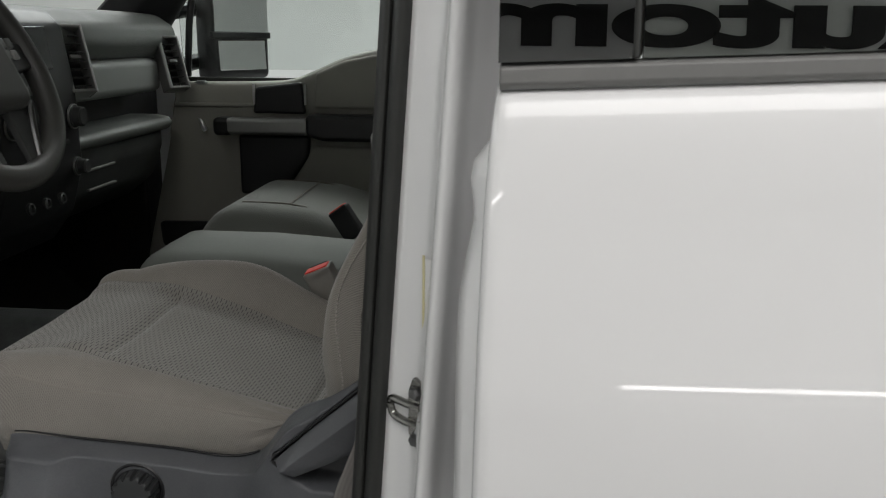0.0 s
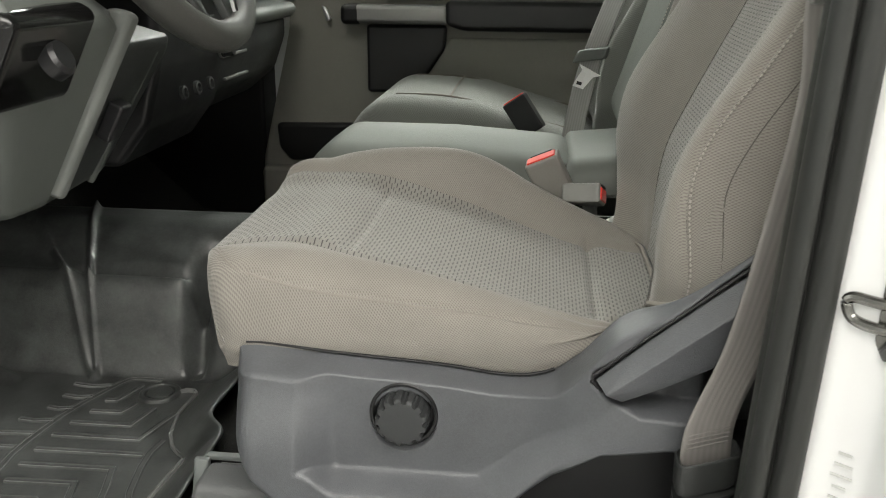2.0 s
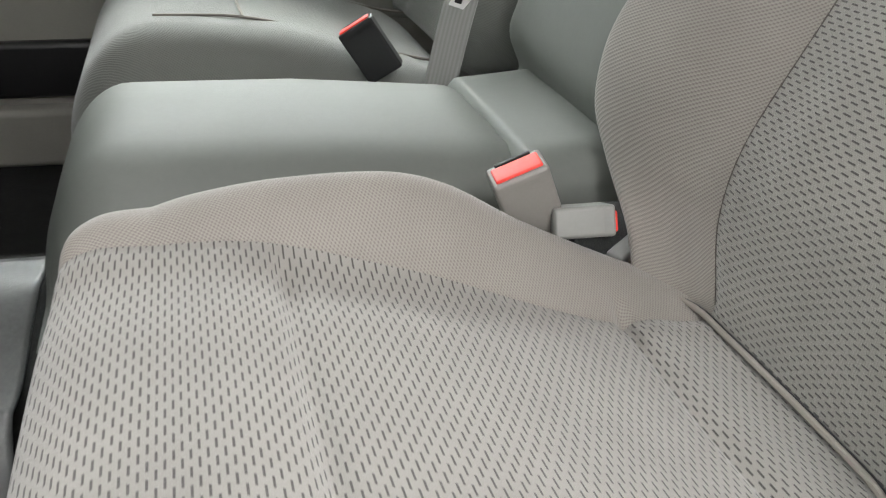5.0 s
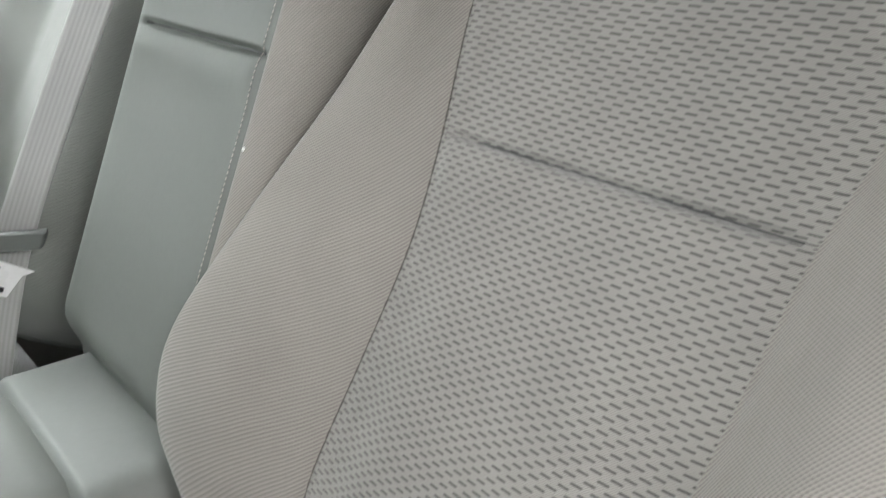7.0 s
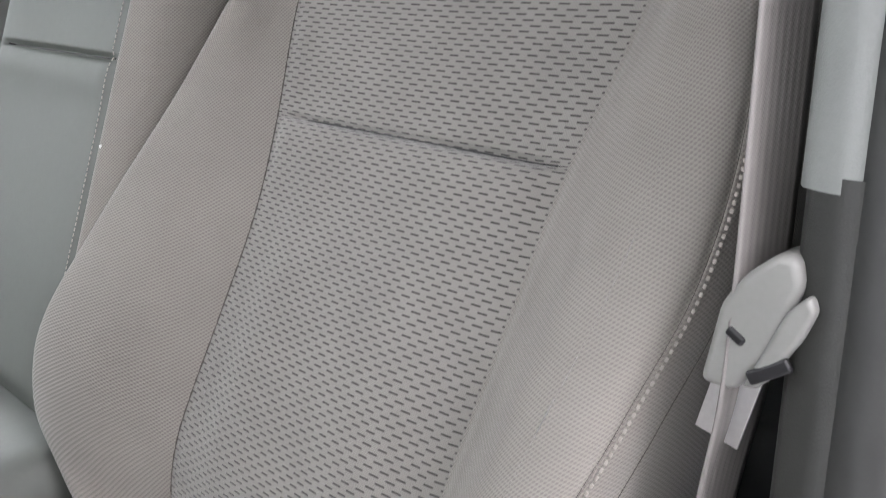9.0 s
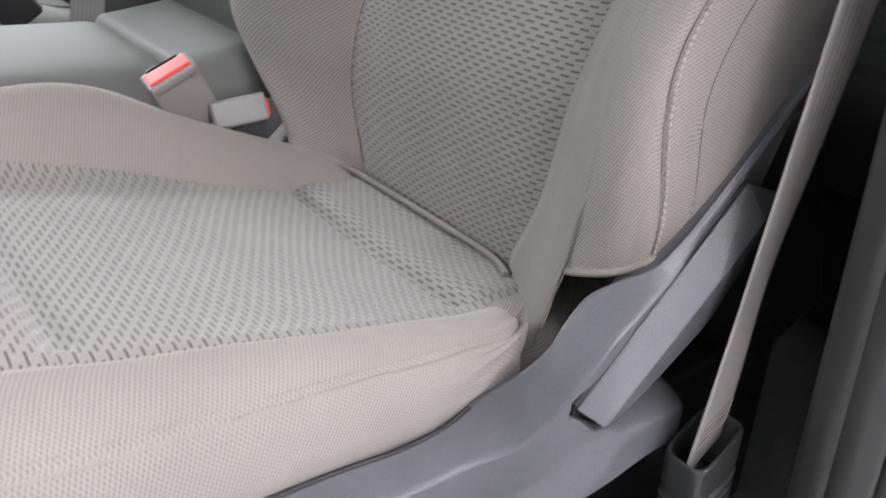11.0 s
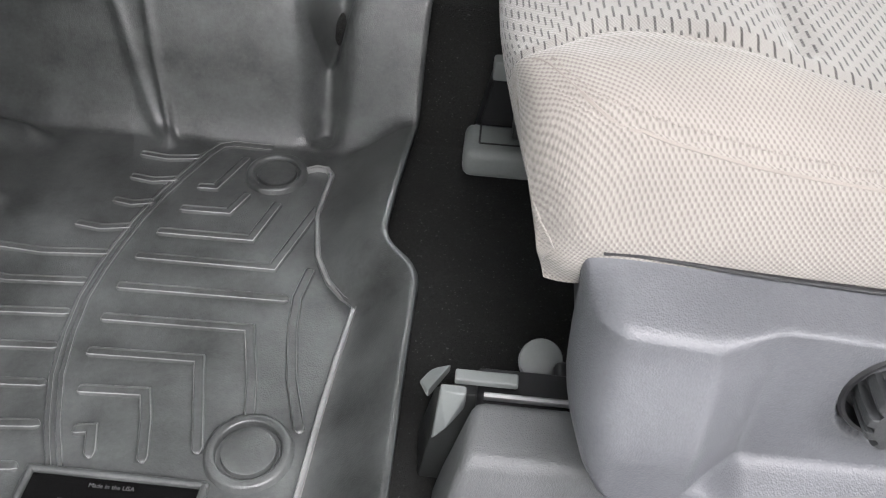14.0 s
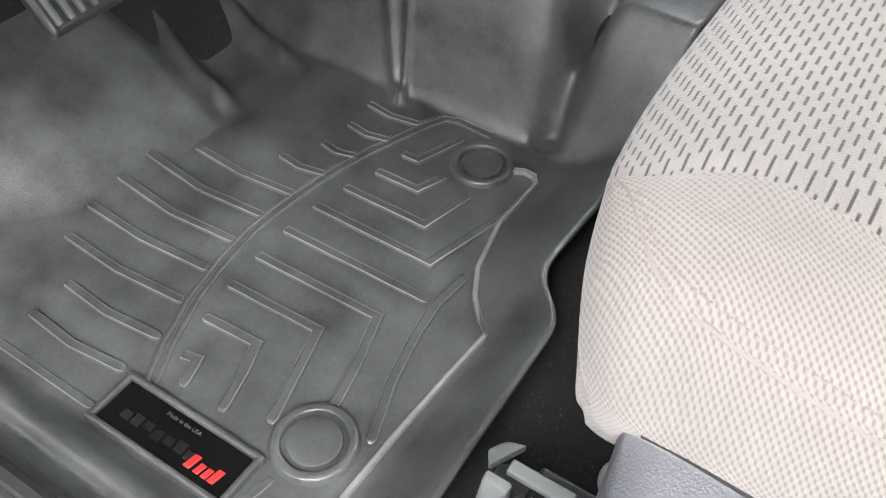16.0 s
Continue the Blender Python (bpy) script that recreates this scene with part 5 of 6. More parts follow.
for k in range(10):
    z = 0.202 - 0.0105 * k
    levels += [(z, 0.0005), (z - 0.002, -0.0035), (z - 0.0045, -0.0035), (z - 0.0065, 0.002), (z - 0.0090, 0.002)]
for z, grow in levels:
    ring = []
    for q in range(32):
        a = 2 * math.pi * q / 32
        cx, cy = math.cos(a), math.sin(a)
        e = (abs(cx) ** 5 + abs(cy) ** 5) ** -0.2
        px, py = (0.0268 + grow) * e * cx, (0.017 + grow) * e * cy
        ring.append(bm.verts.new((-0.0865 + px + 0.02 * (0.23 - z), 1.046 + py + 0.12 * px, z + 0.25 * px)))
    rings.append(ring)
for A, B in zip(rings, rings[1:]):
    for q in range(32):
        bm.faces.new((A[q], A[(q + 1) % 32], B[(q + 1) % 32], B[q]))
part("anchor_boot", bm, M_DARKTRIM, belt, "open charcoal plastic belt boot with ribbed sides", angle=40)
tong = part("tongue_housing", prism([(1.046, 0.606), (1.040, 0.648), (1.030, 0.664), (1.016, 0.677), (1.007, 0.676), (1.003, 0.664), (1.014, 0.628), (1.028, 0.606)], "x", -0.058, -0.026, 0.0055, 4), M_BUCKLE_PALE, belt, "pale grey plastic belt tongue")
part("grip", prism([(1.008, 0.652), (0.999, 0.662), (0.995, 0.655), (1.000, 0.640), (1.016, 0.612), (1.024, 0.610)], "x", -0.060, -0.036, 0.003, 3), M_BUCKLE_PALE, tong)
part("slot", rbox((0.004, 0.010, 0.005), 0.0015, pose(-0.0575, 1.030, 0.634, 30, 0, 0)), M_BLACK, tong)
part("slot", rbox((0.004, 0.022, 0.007), 0.0015, pose(-0.0585, 1.012, 0.622, -35, 0, 0)), M_BLACK, tong)
part("tongue_plate", rbox((0.002, 0.024, 0.04), 0.0006, pose(-0.042, 1.036, 0.592, 12, 0, 0)), M_CHROME, tong, "bright steel tongue")
for ob in (tong, *tong.children):
    ob.data.transform(Matrix.Translation((0.004, 0.0, 0.022)))

cb = thing("centre_seat_belt", (-0.2, 1.985, 0.33), "pale grey centre seat belt beside the passenger backrest", "seat belt")
ribbon([(-0.205, 1.992, 0.300), (-0.196, 1.988, 0.360), (-0.183, 1.980, 0.440), (-0.166, 1.975, 0.510), (-0.128, 1.968, 0.62), (-0.075, 1.960, 0.76), (-0.01, 1.95, 0.93), (0.06, 1.945, 1.10)],
       [(0.8, -0.55, 0.2)] * 8, 0.047, material=M_BELT2, parent=cb)
ct = part("tongue_housing", hull([(-0.200, 1.998, 0.487), (-0.142, 1.952, 0.500), (-0.194, 1.988, 0.512), (-0.136, 1.944, 0.524), (-0.205, 1.985, 0.487), (-0.150, 1.940, 0.500), (-0.19, 1.975, 0.512), (-0.144, 1.936, 0.522)], 0.004, 3), M_DASHPAD, cb, "grey plastic belt tongue")
part("tongue_plate", prism([(-0.191, 0.489), (-0.151, 0.468), (-0.165, 0.465), (-0.183, 0.443), (-0.202, 0.449), (-0.196, 0.461), (-0.186, 0.478)], "y", 1.9605, 1.9635, 0.0008), M_LIT_STEEL, ct, "bright steel tongue")
part("tongue_slot", rbox((0.0095, 0.003, 0.006), 0.001, pose(-0.1900, 1.9605, 0.4540, 0, 15, 0)), M_BLACK, ct)


for ob in cb.children_recursive:
    ob.data.transform(Matrix.Translation((0.006, 0.018, -0.012)))


def buckle(name, m, body, w, d, h, label, body2=None, red_edge=False):
    """A belt buckle: its button faces up its own z, its breadth along x, its depth along y."""
    b = thing(name, m.translation, label, "seat belt buckle", "seat belt buckles")
    prof = rbox((w, d, h), 0.004, m @ Matrix.Translation((0, 0, -h / 2)))
    part("body", prof, body, b)
    cap = part("cap", rbox((w * 1.0, d * 1.0, 0.014), 0.0035, m @ Matrix.Translation((0, 0, -0.004))), body2 or body, b)
    part("button", rbox((w * 0.86, d * 0.66, 0.006), 0.0018, m @ Matrix.Translation((0, -d * 0.04, 0.0022))), M_RED, b, "red release button")
    part("slot", rbox((w * 0.66, d * 0.10, 0.004), 0.0008, m @ Matrix.Translation((0, d * 0.40, 0.0032))), M_BLACK, b)
    return b


def frame_from(z_axis, x_axis, place):
    z = Vector(z_axis).normalized()
    y = z.cross(Vector(x_axis)).normalized()
    x = y.cross(z)
    m = Matrix((x, y, z)).transposed().to_4x4()
    m.translation = place
    return m


buckle("buckle", frame_from((-0.42, -0.12, 0.90), (0.86, -0.10, 0.45), (-0.247, 1.574, 0.385)), M_BUCKLE, 0.050, 0.032, 0.076, "grey plastic buckle with a red button beside the driver cushion")
buckle("buckle", frame_from((0.96, -0.20, 0.10), (0.1, 0.85, -0.35), (-0.161, 1.564, 0.338)), M_BUCKLE_PALE, 0.050, 0.028, 0.052, "pale grey plastic buckle lying on its side with a red button")
buckle("buckle", frame_from((-0.55, 0.12, 0.80), (0.80, -0.25, 0.55), (-0.303, 2.026, 0.400)), M_BLACK, 0.050, 0.024, 0.072, "black plastic buckle with a red button beside the passenger cushion")
stalk = thing("buckle_stalk", (-0.17, 1.58, 0.30), "dark belt stalk and bracket beside the driver cushion", "bracket")
part("strap", hull([(-0.225, 1.588, 0.330), (-0.195, 1.568, 0.335), (-0.19, 1.60, 0.16), (-0.15, 1.58, 0.16), (-0.225, 1.593, 0.330), (-0.195, 1.573, 0.335)], 0.002, 2), M_DARKTRIM, stalk)
part("strap", hull([(-0.205, 1.585, 0.330), (-0.195, 1.575, 0.345), (-0.17, 1.60, 0.18), (-0.14, 1.58, 0.18)], 0.002, 2), M_DARKTRIM, stalk)
part("bracket", rbox((0.05, 0.02, 0.012), 0.003, pose(-0.125, 1.575, 0.302, 0, -20, 25)), M_SILVER, stalk)

# ---- steering wheel ----
WC, WT = Vector((-0.712, 1.36, 0.735)), 27
wheel_m = Matrix.Translation(WC) @ pose(0, 0, 0, 0, 90 - WT, 0)
sw = thing("steering_wheel", WC, "dark leather-wrapped steering wheel with dull metal spoke trim", "steering wheel")


def on_wheel(r, a, h=0.0):
    return wheel_m @ Vector((r * math.cos(a), r * math.sin(a), h))


part("rim", tube([on_wheel(0.186, 2 * math.pi * k / 72) for k in range(72)], 0.0190, 16, True, up=wheel_m.to_3x3() @ Vector((0, 0, 1))), M_WHEEL, sw, "dark leather rim")
hubm = wheel_m @ Matrix.Translation((0.005, 0, 0.006))
part("airbag_pad", rbox((0.165, 0.190, 0.05), 0.024, hubm, 4), M_WHEEL, sw, "charcoal airbag pad")
for sgn in (-1, 1):
    sp = part("spoke", hull([wheel_m @ Vector(p) for p in ((-0.035, sgn * 0.07, -0.008), (0.035, sgn * 0.07, -0.008), (-0.025, sgn * 0.178, -0.004), (0.020, sgn * 0.178, -0.004), (-0.035, sgn * 0.07, 0.014), (0.035, sgn * 0.07, 0.014), (-0.022, sgn * 0.176, 0.006), (0.018, sgn * 0.176, 0.006))], 0.004, 3), M_BLACK, sw)
    for k in range(4):
        part("button", rbox((0.017, 0.014, 0.006), 0.003, wheel_m @ Matrix.Translation((-0.018 + 0.020 * (k % 2), sgn * (0.100 + 0.020 * (k // 2)), 0.017)), 2), M_SILVER if k == 3 else M_DASHPAD, sp)
    part("silver_trim", tube([wheel_m @ Vector(along([(0.040, sgn * 0.080, 0.012), (0.075, sgn * 0.090, 0.014), (0.125, sgn * 0.070, 0.008), (0.168, sgn * 0.052, 0.004)], t)) for t in np.linspace(0, 3, 14)], 0.0055, 8), M_STEEL, sw, "dull metal spoke trim")
    part("lower_spoke", hull([wheel_m @ Vector(p) for p in ((0.05, sgn * 0.035, -0.006), (0.06, sgn * 0.085, -0.006), (0.178, sgn * 0.03, -0.006), (0.172, sgn * 0.062, -0.006), (0.05, sgn * 0.035, 0.010), (0.06, sgn * 0.085, 0.010), (0.176, sgn * 0.03, 0.004), (0.170, sgn * 0.062, 0.004))], 0.003, 2), M_DARKTRIM, sw)
part("column", tube([wheel_m @ Vector((0.0, 0, -0.02)), wheel_m @ Vector((0.0, 0, -0.10)), wheel_m @ Vector((0.01, 0, -0.30))], 0.062, 18, up=(0, 1, 0)), M_DARKTRIM, sw, "charcoal column shroud")
part("stalk", tube([wheel_m @ Vector(p) for p in ((0, 0.05, -0.06), (0.01, 0.12, -0.055), (0.015, 0.17, -0.05))], 0.007, 8), M_BLACK, sw)
part("tilt_lever", tube([wheel_m @ Vector(p) for p in ((0.06, -0.05, -0.06), (0.09, -0.085, -0.05), (0.10, -0.10, -0.04))], 0.006, 8), M_SILVER, sw)

# ---- dashboard ----
db = thing("dashboard", (-1.0, 1.82, 0.6), "grey moulded dashboard with a black centre stack", "dashboard")
part("upper_pad", prism([(-1.50, 0.80), (-1.02, 0.835), (-0.93, 0.825), (-0.885, 0.795), (-0.875, 0.755), (-0.90, 0.715), (-1.0, 0.70), (-1.50, 0.70)], "y", 0.99, 2.62, 0.014, 4), M_DASHPAD, db, "soft grey upper pad")
part("passenger_band", prism([(-1.2, 0.712), (-0.905, 0.714), (-0.888, 0.700), (-0.884, 0.635), (-0.90, 0.622), (-1.2, 0.62)], "y", 1.98, 2.50, 0.010, 3), M_LIGHTTRIM, db, "paler grey passenger panel")
part("shelf_lip", prism([(-1.2, 0.560), (-0.90, 0.562), (-0.865, 0.555), (-0.855, 0.540), (-0.870, 0.522), (-1.2, 0.47)], "y", 1.96, 2.50, 0.008, 3), M_DASHPAD, db)
part("glove_box", prism([(-1.2, 0.53), (-0.885, 0.525), (-0.885, 0.48), (-0.915, 0.40), (-0.99, 0.34), (-1.2, 0.33)], "y", 1.975, 2.49, 0.012, 3), M_DARKTRIM, db, "charcoal glove box")
for z in (0.470, 0.425):
    part("trim_line", rbox((0.008, 0.14, 0.006), 0.002, Matrix.Translation((-0.888, 2.12, z))), M_SILVER, db)
part("core", prism([(-1.50, 0.71), (-0.98, 0.71), (-0.97, 0.40), (-1.10, 0.30), (-1.50, 0.30)], "y", 1.0, 2.6, 0.01, 2), M_BLACK, db)
stack = part("console_panel", prism([(-1.1, 0.825), (-0.90, 0.822), (-0.868, 0.79), (-0.848, 0.66), (-0.846, 0.50), (-0.875, 0.40), (-0.93, 0.33), (-1.1, 0.33)], "y", 1.655, 1.965, 0.014, 3), M_BLACK, db, "gloss black centre stack")
part("screen", rbox((0.006, 0.17, 0.085), 0.004, pose(-0.862, 1.80, 0.745, 0, -8, 0)), M_BADGE, stack, "dark glass screen")
part("slot", rbox((0.006, 0.10, 0.020), 0.004, pose(-0.846, 1.80, 0.665, 0, -4, 0)), M_DARKTRIM, stack)


def vent(y, z, x, w, h, turn):
    """A raked vent: a dark well behind a silver surround, with slats set back in it."""
    m = pose(x, y, z, 0, 0, turn) @ pose(0, 0, 0, 0, -22, 0)
    v = part("vent", rbox((0.012, w, h), 0.005, m @ Matrix.Translation((-0.022, 0, 0)), 3), M_BLACK, db, "raked air vent with silver surround")
    for dy, ww in ((-0.5, 0.011), (0.5, 0.006)):
        part("surround_side", rbox((0.044, ww, h + 0.012), 0.004, m @ Matrix.Translation((0, dy * (w + ww * 0.6), 0)), 3), M_SILVER, v, "silver surround")
    for dz in (-0.5, 0.5):
        part("surround_end", rbox((0.042, w, 0.008), 0.003, m @ Matrix.Translation((0, 0, dz * (h + 0.004))), 3), M_SILVER, v)
    for k in range(7):
        part("slat", rbox((0.018, w * 0.96, 0.0035), 0.001, m @ Matrix.Translation((0.002, 0, h * (0.40 - 0.80 * k / 6))) @ pose(0, 0, 0, 0, 18, 0), 1), M_DARKTRIM, v)
    part("tab", rbox((0.008, 0.024, 0.009), 0.002, m @ Matrix.Translation((0.014, 0, 0.004)), 2), M_SILVER, v)


vent(1.995, 0.716, -0.868, 0.048, 0.140, -38)
vent(1.62, 0.716, -0.868, 0.048, 0.140, -38)
vent(2.520, 0.694, -0.862, 0.050, 0.138, -38)
vent(1.06, 0.694, -0.862, 0.050, 0.138, 20)
for y, z, r in ((1.93, 0.605, 0.021), (1.93, 0.500, 0.016), (1.70, 0.605, 0.021)):
    k = part("knob", lathe([(r * 1.15, 0), (r * 1.12, 0.006), (r, 0.008), (r * 0.96, 0.022), (r * 0.80, 0.025), (0, 0.025)], 28, pose(-0.846, y, z, 0, 90, 0)), M_DARKTRIM, stack)
    part("bezel", lathe([(r * 1.0, 0.004), (r * 1.24, 0.004), (r * 1.24, 0.0), (r * 1.0, 0.0)], 28, pose(-0.8455, y, z, 0, 90, 0)), M_CHROME, k, "bright ring")
for k in range(5):
    part("key", rbox((0.006, 0.026, 0.012), 0.003, Matrix.Translation((-0.8445, 1.745 + 0.036 * k, 0.555)), 2), M_DARKTRIM, stack)
# gauge hood behind the wheel
part("gauge_hood", prism([(-1.02, 0.83), (-0.90, 0.875), (-0.855, 0.872), (-0.865, 0.84), (-0.93, 0.70), (-1.05, 0.70)], "y", 1.16, 1.58, 0.014, 3), M_DASHPAD, db)
# knee panels under the column
part("knee_panel", hull([(-0.690, 1.03, 0.600), (-0.712, 1.272, 0.592), (-0.88, 1.03, 0.46), (-0.812, 1.165, 0.388), (-0.822, 1.262, 0.380), (-0.90, 1.03, 0.60), (-0.90, 1.272, 0.60), (-0.95, 1.04, 0.44), (-0.93, 1.262, 0.36), (-0.74, 1.02, 0.70), (-0.86, 1.26, 0.70)], 0.010, 3), M_DASHPAD, db, "grey lower knee panel")
part("edge_strip", hull([(-0.700, 1.272, 0.600), (-0.700, 1.298, 0.596), (-0.812, 1.264, 0.384), (-0.812, 1.284, 0.380), (-0.73, 1.272, 0.61), (-0.73, 1.296, 0.60), (-0.84, 1.264, 0.40), (-0.84, 1.284, 0.39)], 0.008, 3), M_LIGHTTRIM, db, "pale grey edge strip")
part("column_cover", hull([(-0.745, 1.295, 0.56), (-0.735, 1.47, 0.56), (-0.86, 1.285, 0.36), (-0.86, 1.47, 0.37), (-0.95, 1.27, 0.62), (-0.95, 1.47, 0.62), (-0.97, 1.27, 0.34), (-0.97, 1.47, 0.34)], 0.012, 3), M_DARKTRIM, db, "charcoal panel under the column")
part("edge_strip", hull([(-0.745, 1.425, 0.545), (-0.745, 1.440, 0.545), (-0.858, 1.425, 0.362), (-0.858, 1.440, 0.362), (-0.77, 1.425, 0.55), (-0.88, 1.44, 0.37)], 0.005, 2), M_DASHPAD, db)
part("brake_release", rbox((0.02, 0.03, 0.05), 0.004, pose(-0.765, 1.33, 0.47, 0, 28, 0)), M_BLACK, db)
part("switch_panel", rbox((0.03, 0.15, 0.10), 0.012, pose(-0.722, 1.10, 0.570, 0, 28, 0)), M_BADGE, db, "gloss black switch panel")
part("light_knob", lathe([(0.019, 0), (0.018, 0.012), (0.014, 0.016), (0, 0.016)], 24, pose(-0.703, 1.10, 0.565, 0, 62, 0)), M_BLACK, db)
for k in range(3):
    part("socket", lathe([(0.012, 0), (0.012, 0.006), (0.008, 0.007), (0.007, 0.002), (0, 0.002)], 18, pose(-0.842, 1.725 + 0.06 * k, 0.445, 0, 82, 0)), M_DARKTRIM, stack)
# side kick panel by the door opening
kick = part("kick_panel", hull([(-1.24, 1.00, 0.62), (-1.24, 1.035, 0.62), (-1.5, 1.00, 0.62), (-1.5, 1.035, 0.62), (-1.24, 1.00, 0.0), (-1.24, 1.035, 0.0), (-1.5, 1.0, 0.0), (-1.5, 1.035, 0.0)], 0.008, 2), M_DASHPAD, None)
tagged(kick, "grey plastic kick panel beside the footwell", "panel", kind="structure")

# ---- pedals ----
pedal = thing("brake_pedal", (-1.1, 1.34, 0.2), "black rubber brake pedal with ribbed pad", "pedal")
pm = pose(-1.115, 1.325, 0.205, 0, -38, 0)
part("pad", rbox((0.016, 0.115, 0.062), 0.006, pm, 3), M_DARKTRIM, pedal, "ribbed rubber pad")
for k in range(9):
    part("rib", rbox((0.006, 0.006, 0.048), 0.002, pm @ Matrix.Translation((0.009, -0.048 + 0.012 * k, 0)), 2), M_DASHPAD, pedal)
part("arm", hull([(-1.125, 1.315, 0.21), (-1.125, 1.335, 0.21), (-1.33, 1.315, 0.52), (-1.33, 1.335, 0.52), (-1.145, 1.315, 0.21), (-1.36, 1.335, 0.52)], 0.004, 2), M_BLACK, pedal)

# ---- passenger door ----
pd = thing("passenger_door", (-0.4, 2.6, 0.3), "closed grey passenger door with dark armrest and pull handle", "car door")
beltline = [(-0.99, 0.645), (-0.86, 0.640), (-0.66, 0.642), (-0.55, 0.650), (-0.48, 0.678), (-0.40, 0.712), (-0.30, 0.735), (-0.10, 0.742), (0.25, 0.745)]
rows = []
for x in np.linspace(-0.99, 0.25, 70):
    zt = curve1(beltline, x)
    prof = [(2.665, zt - 0.004), (2.640, zt + 0.004), (2.605, zt), (2.590, zt - 0.018), (2.583, zt - 0.06), (2.585, 0.58), (2.592, 0.50), (2.592, 0.40), (2.585, 0.30), (2.58, 0.20), (2.575, 0.10), (2.58, 0.02)]
    row = [(x, *along(prof, w)) for w in np.linspace(0, 11, 60)]
    rows.append([(max(a, -0.985 + 0.24 * max(0.0, c - 0.15)) if c < 0.60 else max(a, -0.877), b, c) for a, b, c in row])
sheet("panel", rows, M_DOORTRIM, pd, "taupe grey moulded door panel", thick=0.004)
part("upper_pad", prism([(-0.475, 0.672), (-0.40, 0.705), (-0.30, 0.726), (-0.1, 0.734), (0.25, 0.736), (0.25, 0.575), (-0.485, 0.575)], "y", 2.575, 2.605, 0.010, 3), M_DOORTRIM, pd, "taupe upper pad")
part("handle_surround", prism([(-0.645, 0.632), (-0.515, 0.648), (-0.505, 0.560), (-0.655, 0.560)], "y", 2.570, 2.60, 0.008, 3), M_BLACK, pd, "black handle surround")
for x in (-0.650, -0.505):
    part("chrome_strip", tube([(x, 2.572, z) for z in np.linspace(0.585, 0.642, 6)], 0.0035, 8), M_CHROME, pd)
part("pull_handle", rbox((0.250, 0.055, 0.046), 0.012, Matrix.Translation((-0.612, 2.545, 0.528)), 4), M_SILVER, pd, "grey pull handle with pale top")
part("handle_end", rbox((0.055, 0.060, 0.050), 0.014, Matrix.Translation((-0.728, 2.547, 0.527)), 4), M_BLACK, pd)
part("armrest", prism([(-0.495, 0.562), (0.25, 0.562), (0.25, 0.490), (-0.45, 0.490), (-0.495, 0.505)], "y", 2.515, 2.60, 0.014, 4), M_BLACK, pd, "black armrest")
# recess and bottle pocket are solid blocks, their black painting the shade inside
part("pocket", prism([(-0.70, 0.500), (-0.495, 0.500), (-0.500, 0.44), (-0.575, 0.33), (-0.70, 0.33)], "y", 2.572, 2.60, 0.01, 3), M_BLACK, pd, "black block standing for the shaded recess")
part("lower_panel", prism([(-0.49, 0.470), (0.20, 0.470), (0.20, 0.28), (-0.57, 0.28), (-0.575, 0.33)], "y", 2.580, 2.60, 0.012, 3), M_DOORTRIM, pd, "recessed taupe lower panel")
part("bottle_pocket", prism([(-0.945, 0.245), (-0.66, 0.25), (-0.64, 0.20), (-0.66, 0.15), (-0.91, 0.145), (-0.94, 0.18)], "y", 2.562, 2.60, 0.012, 3), M_BLACK, pd, "black block standing for the shaded door pocket")
part("pocket_lip", prism([(-0.98, 0.135), (-0.60, 0.14), (-0.58, 0.03), (-0.98, 0.03)], "y", 2.53, 2.58, 0.014, 3), M_DOORTRIM, pd)
part("lock_pin", lathe([(0, 0.006), (0.012, 0.006), (0.018, 0.002), (0.020, 0)], 20, pose(-0.812, 2.612, 0.641, 0, 0, 0)), M_BLACK, pd)
part("inner_lever", hull([(-0.815, 2.572, 0.545), (-0.800, 2.572, 0.540), (-0.800, 2.562, 0.505), (-0.788, 2.562, 0.512), (-0.815, 2.585, 0.545), (-0.79, 2.585, 0.51)], 0.003, 2), M_CHROME, pd)
part("outer_skin", rbox((1.26, 0.02, 0.95), 0.006, Matrix.Translation((-0.37, 2.735, 0.17))), M_PAINT, pd)
part("window_pane", rbox((1.20, 0.005, 0.55), 0.0, pose(-0.30, 2.69, 0.95, 5, 0, 0)), M_GLASS, pd, "clear window glass").visible_shadow = False
part("window_seal", rbox((1.2, 0.02, 0.012), 0.004, Matrix.Translation((-0.37, 2.675, 0.648))), M_SEAL, pd)
part("quarter_bar", tube([(-0.885, 2.70, 0.64), (-0.87, 2.695, 0.80), (-0.80, 2.68, 1.20)], 0.010, 8), M_BLACK, pd)
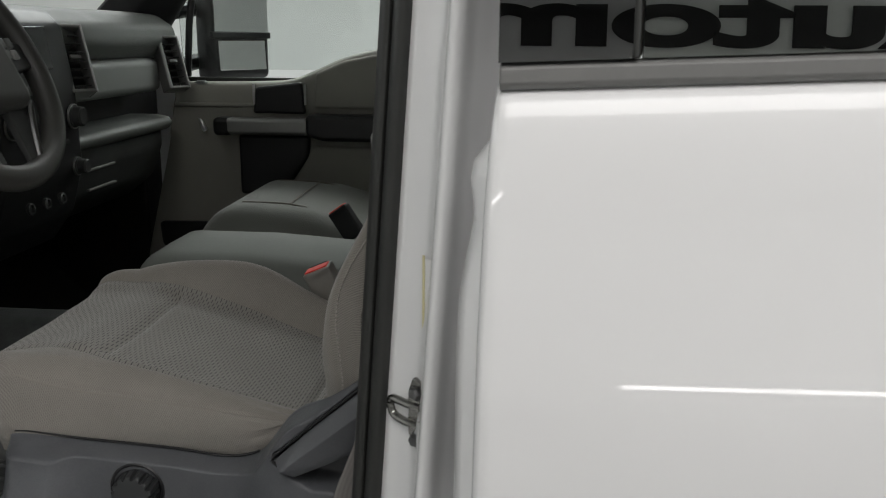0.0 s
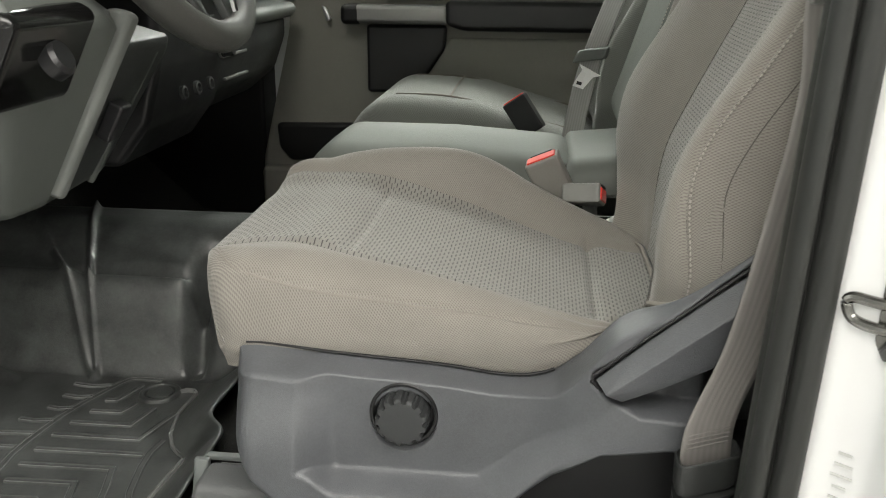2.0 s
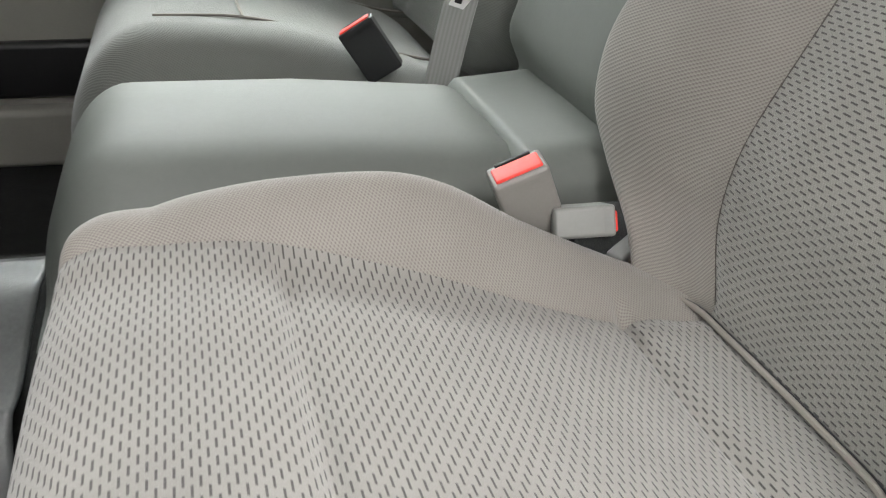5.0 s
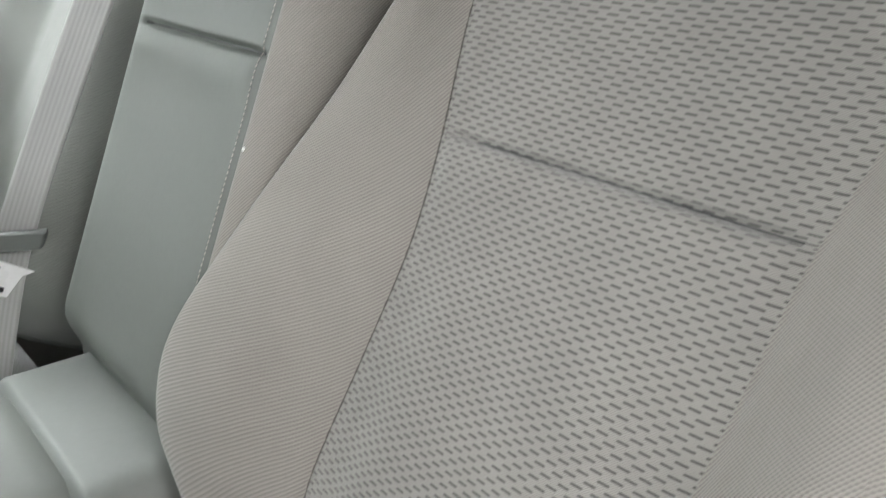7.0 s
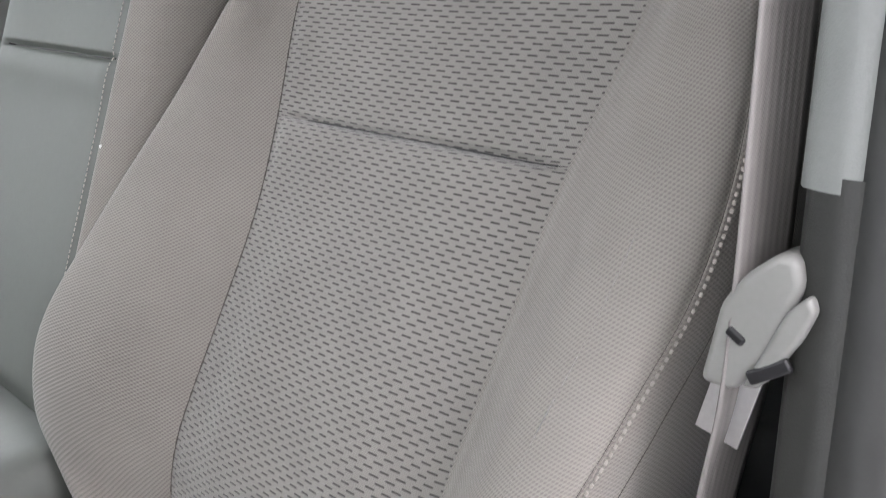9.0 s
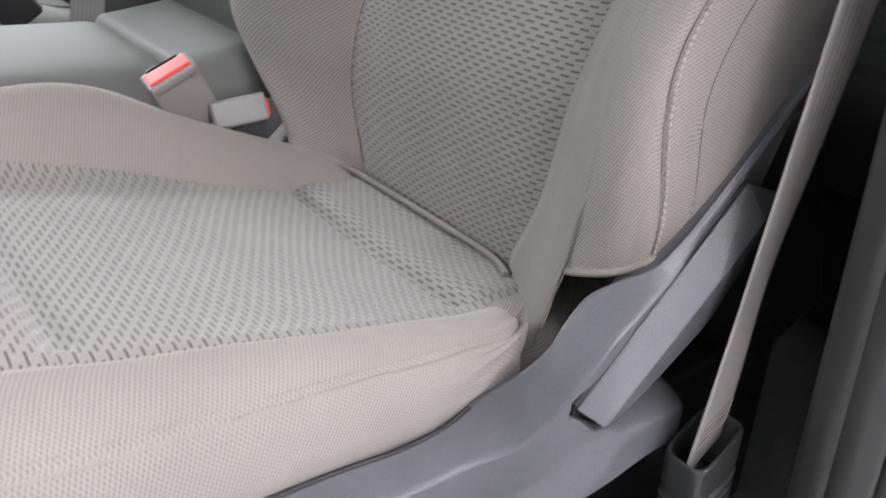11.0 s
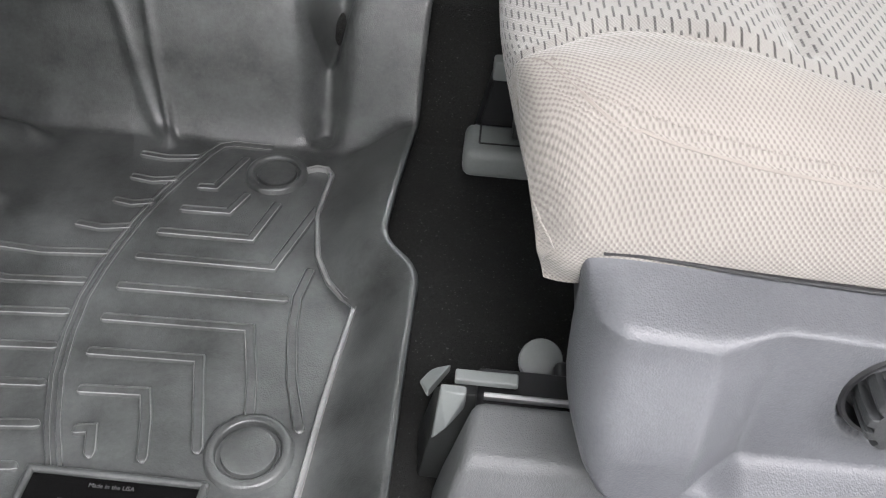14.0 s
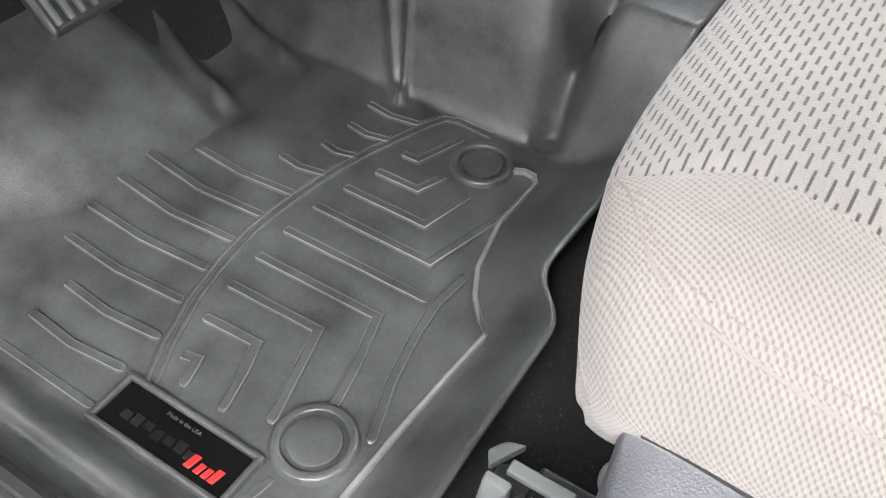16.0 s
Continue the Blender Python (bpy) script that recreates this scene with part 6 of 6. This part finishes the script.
ap = part("a_pillar", hull([(-1.18, 2.63, 0.78), (-1.18, 2.72, 0.78), (-1.06, 2.63, 0.78), (-1.06, 2.72, 0.78), (-0.62, 2.58, 1.22), (-0.62, 2.68, 1.22), (-0.70, 2.58, 1.22), (-0.70, 2.68, 1.22), (-1.05, 2.72, 0.62), (-1.2, 2.72, 0.62)], 0.012, 3), M_BLACK)
tagged(ap, "black trimmed windscreen pillar", "pillar", kind="structure")
ap2 = part("a_pillar_driver", hull([(-1.18, 0.93, 0.72), (-1.18, 1.0, 0.72), (-1.06, 0.93, 0.72), (-1.06, 1.0, 0.72), (-0.62, 0.97, 1.22), (-0.62, 1.05, 1.22), (-0.70, 0.97, 1.22), (-0.70, 1.05, 1.22)], 0.012, 3), M_BLACK)
tagged(ap2, "black trimmed windscreen pillar", "pillar", kind="structure")

# ---- towing mirror outside the passenger window ----
mr = thing("side_mirror", (-0.80, 2.90, 0.75), "black towing mirror with two glasses", "mirror")
mm = pose(-0.788, 2.93, 0.79, 0, 0, 62)
part("housing", rbox((0.260, 0.070, 0.310), 0.022, mm @ Matrix.Translation((0.0, 0.040, 0.0)), 4), M_BLACK, mr, "black mirror shell")
part("bezel", rbox((0.252, 0.010, 0.020), 0.003, mm @ Matrix.Translation((0.0, 0.003, -0.018))), M_BLACK, mr)
part("upper_glass", rbox((0.228, 0.004, 0.150), 0.0, mm @ Matrix.Translation((0.0, 0.001, 0.068))), M_MIRROR, mr, "flat mirror glass")
part("lower_glass", rbox((0.200, 0.004, 0.090), 0.0, mm @ Matrix.Translation((0.0, 0.001, -0.080)) @ pose(0, 0, 0, -3, 0, 0)), M_MIRROR, mr, "small mirror glass")
for z in (0.70, 0.86):
    part("arm", tube([(-0.86, 2.97, z), (-0.91, 2.90, z - 0.005), (-0.945, 2.78, z - 0.02)], 0.024, 10), M_BLACK, mr)
part("mount", hull([(-1.00, 2.735, 0.66), (-0.93, 2.735, 0.66), (-1.00, 2.735, 0.90), (-0.97, 2.735, 0.90), (-0.99, 2.765, 0.67), (-0.94, 2.765, 0.67), (-0.99, 2.765, 0.88), (-0.97, 2.765, 0.88)], 0.006, 2), M_BLACK, mr)
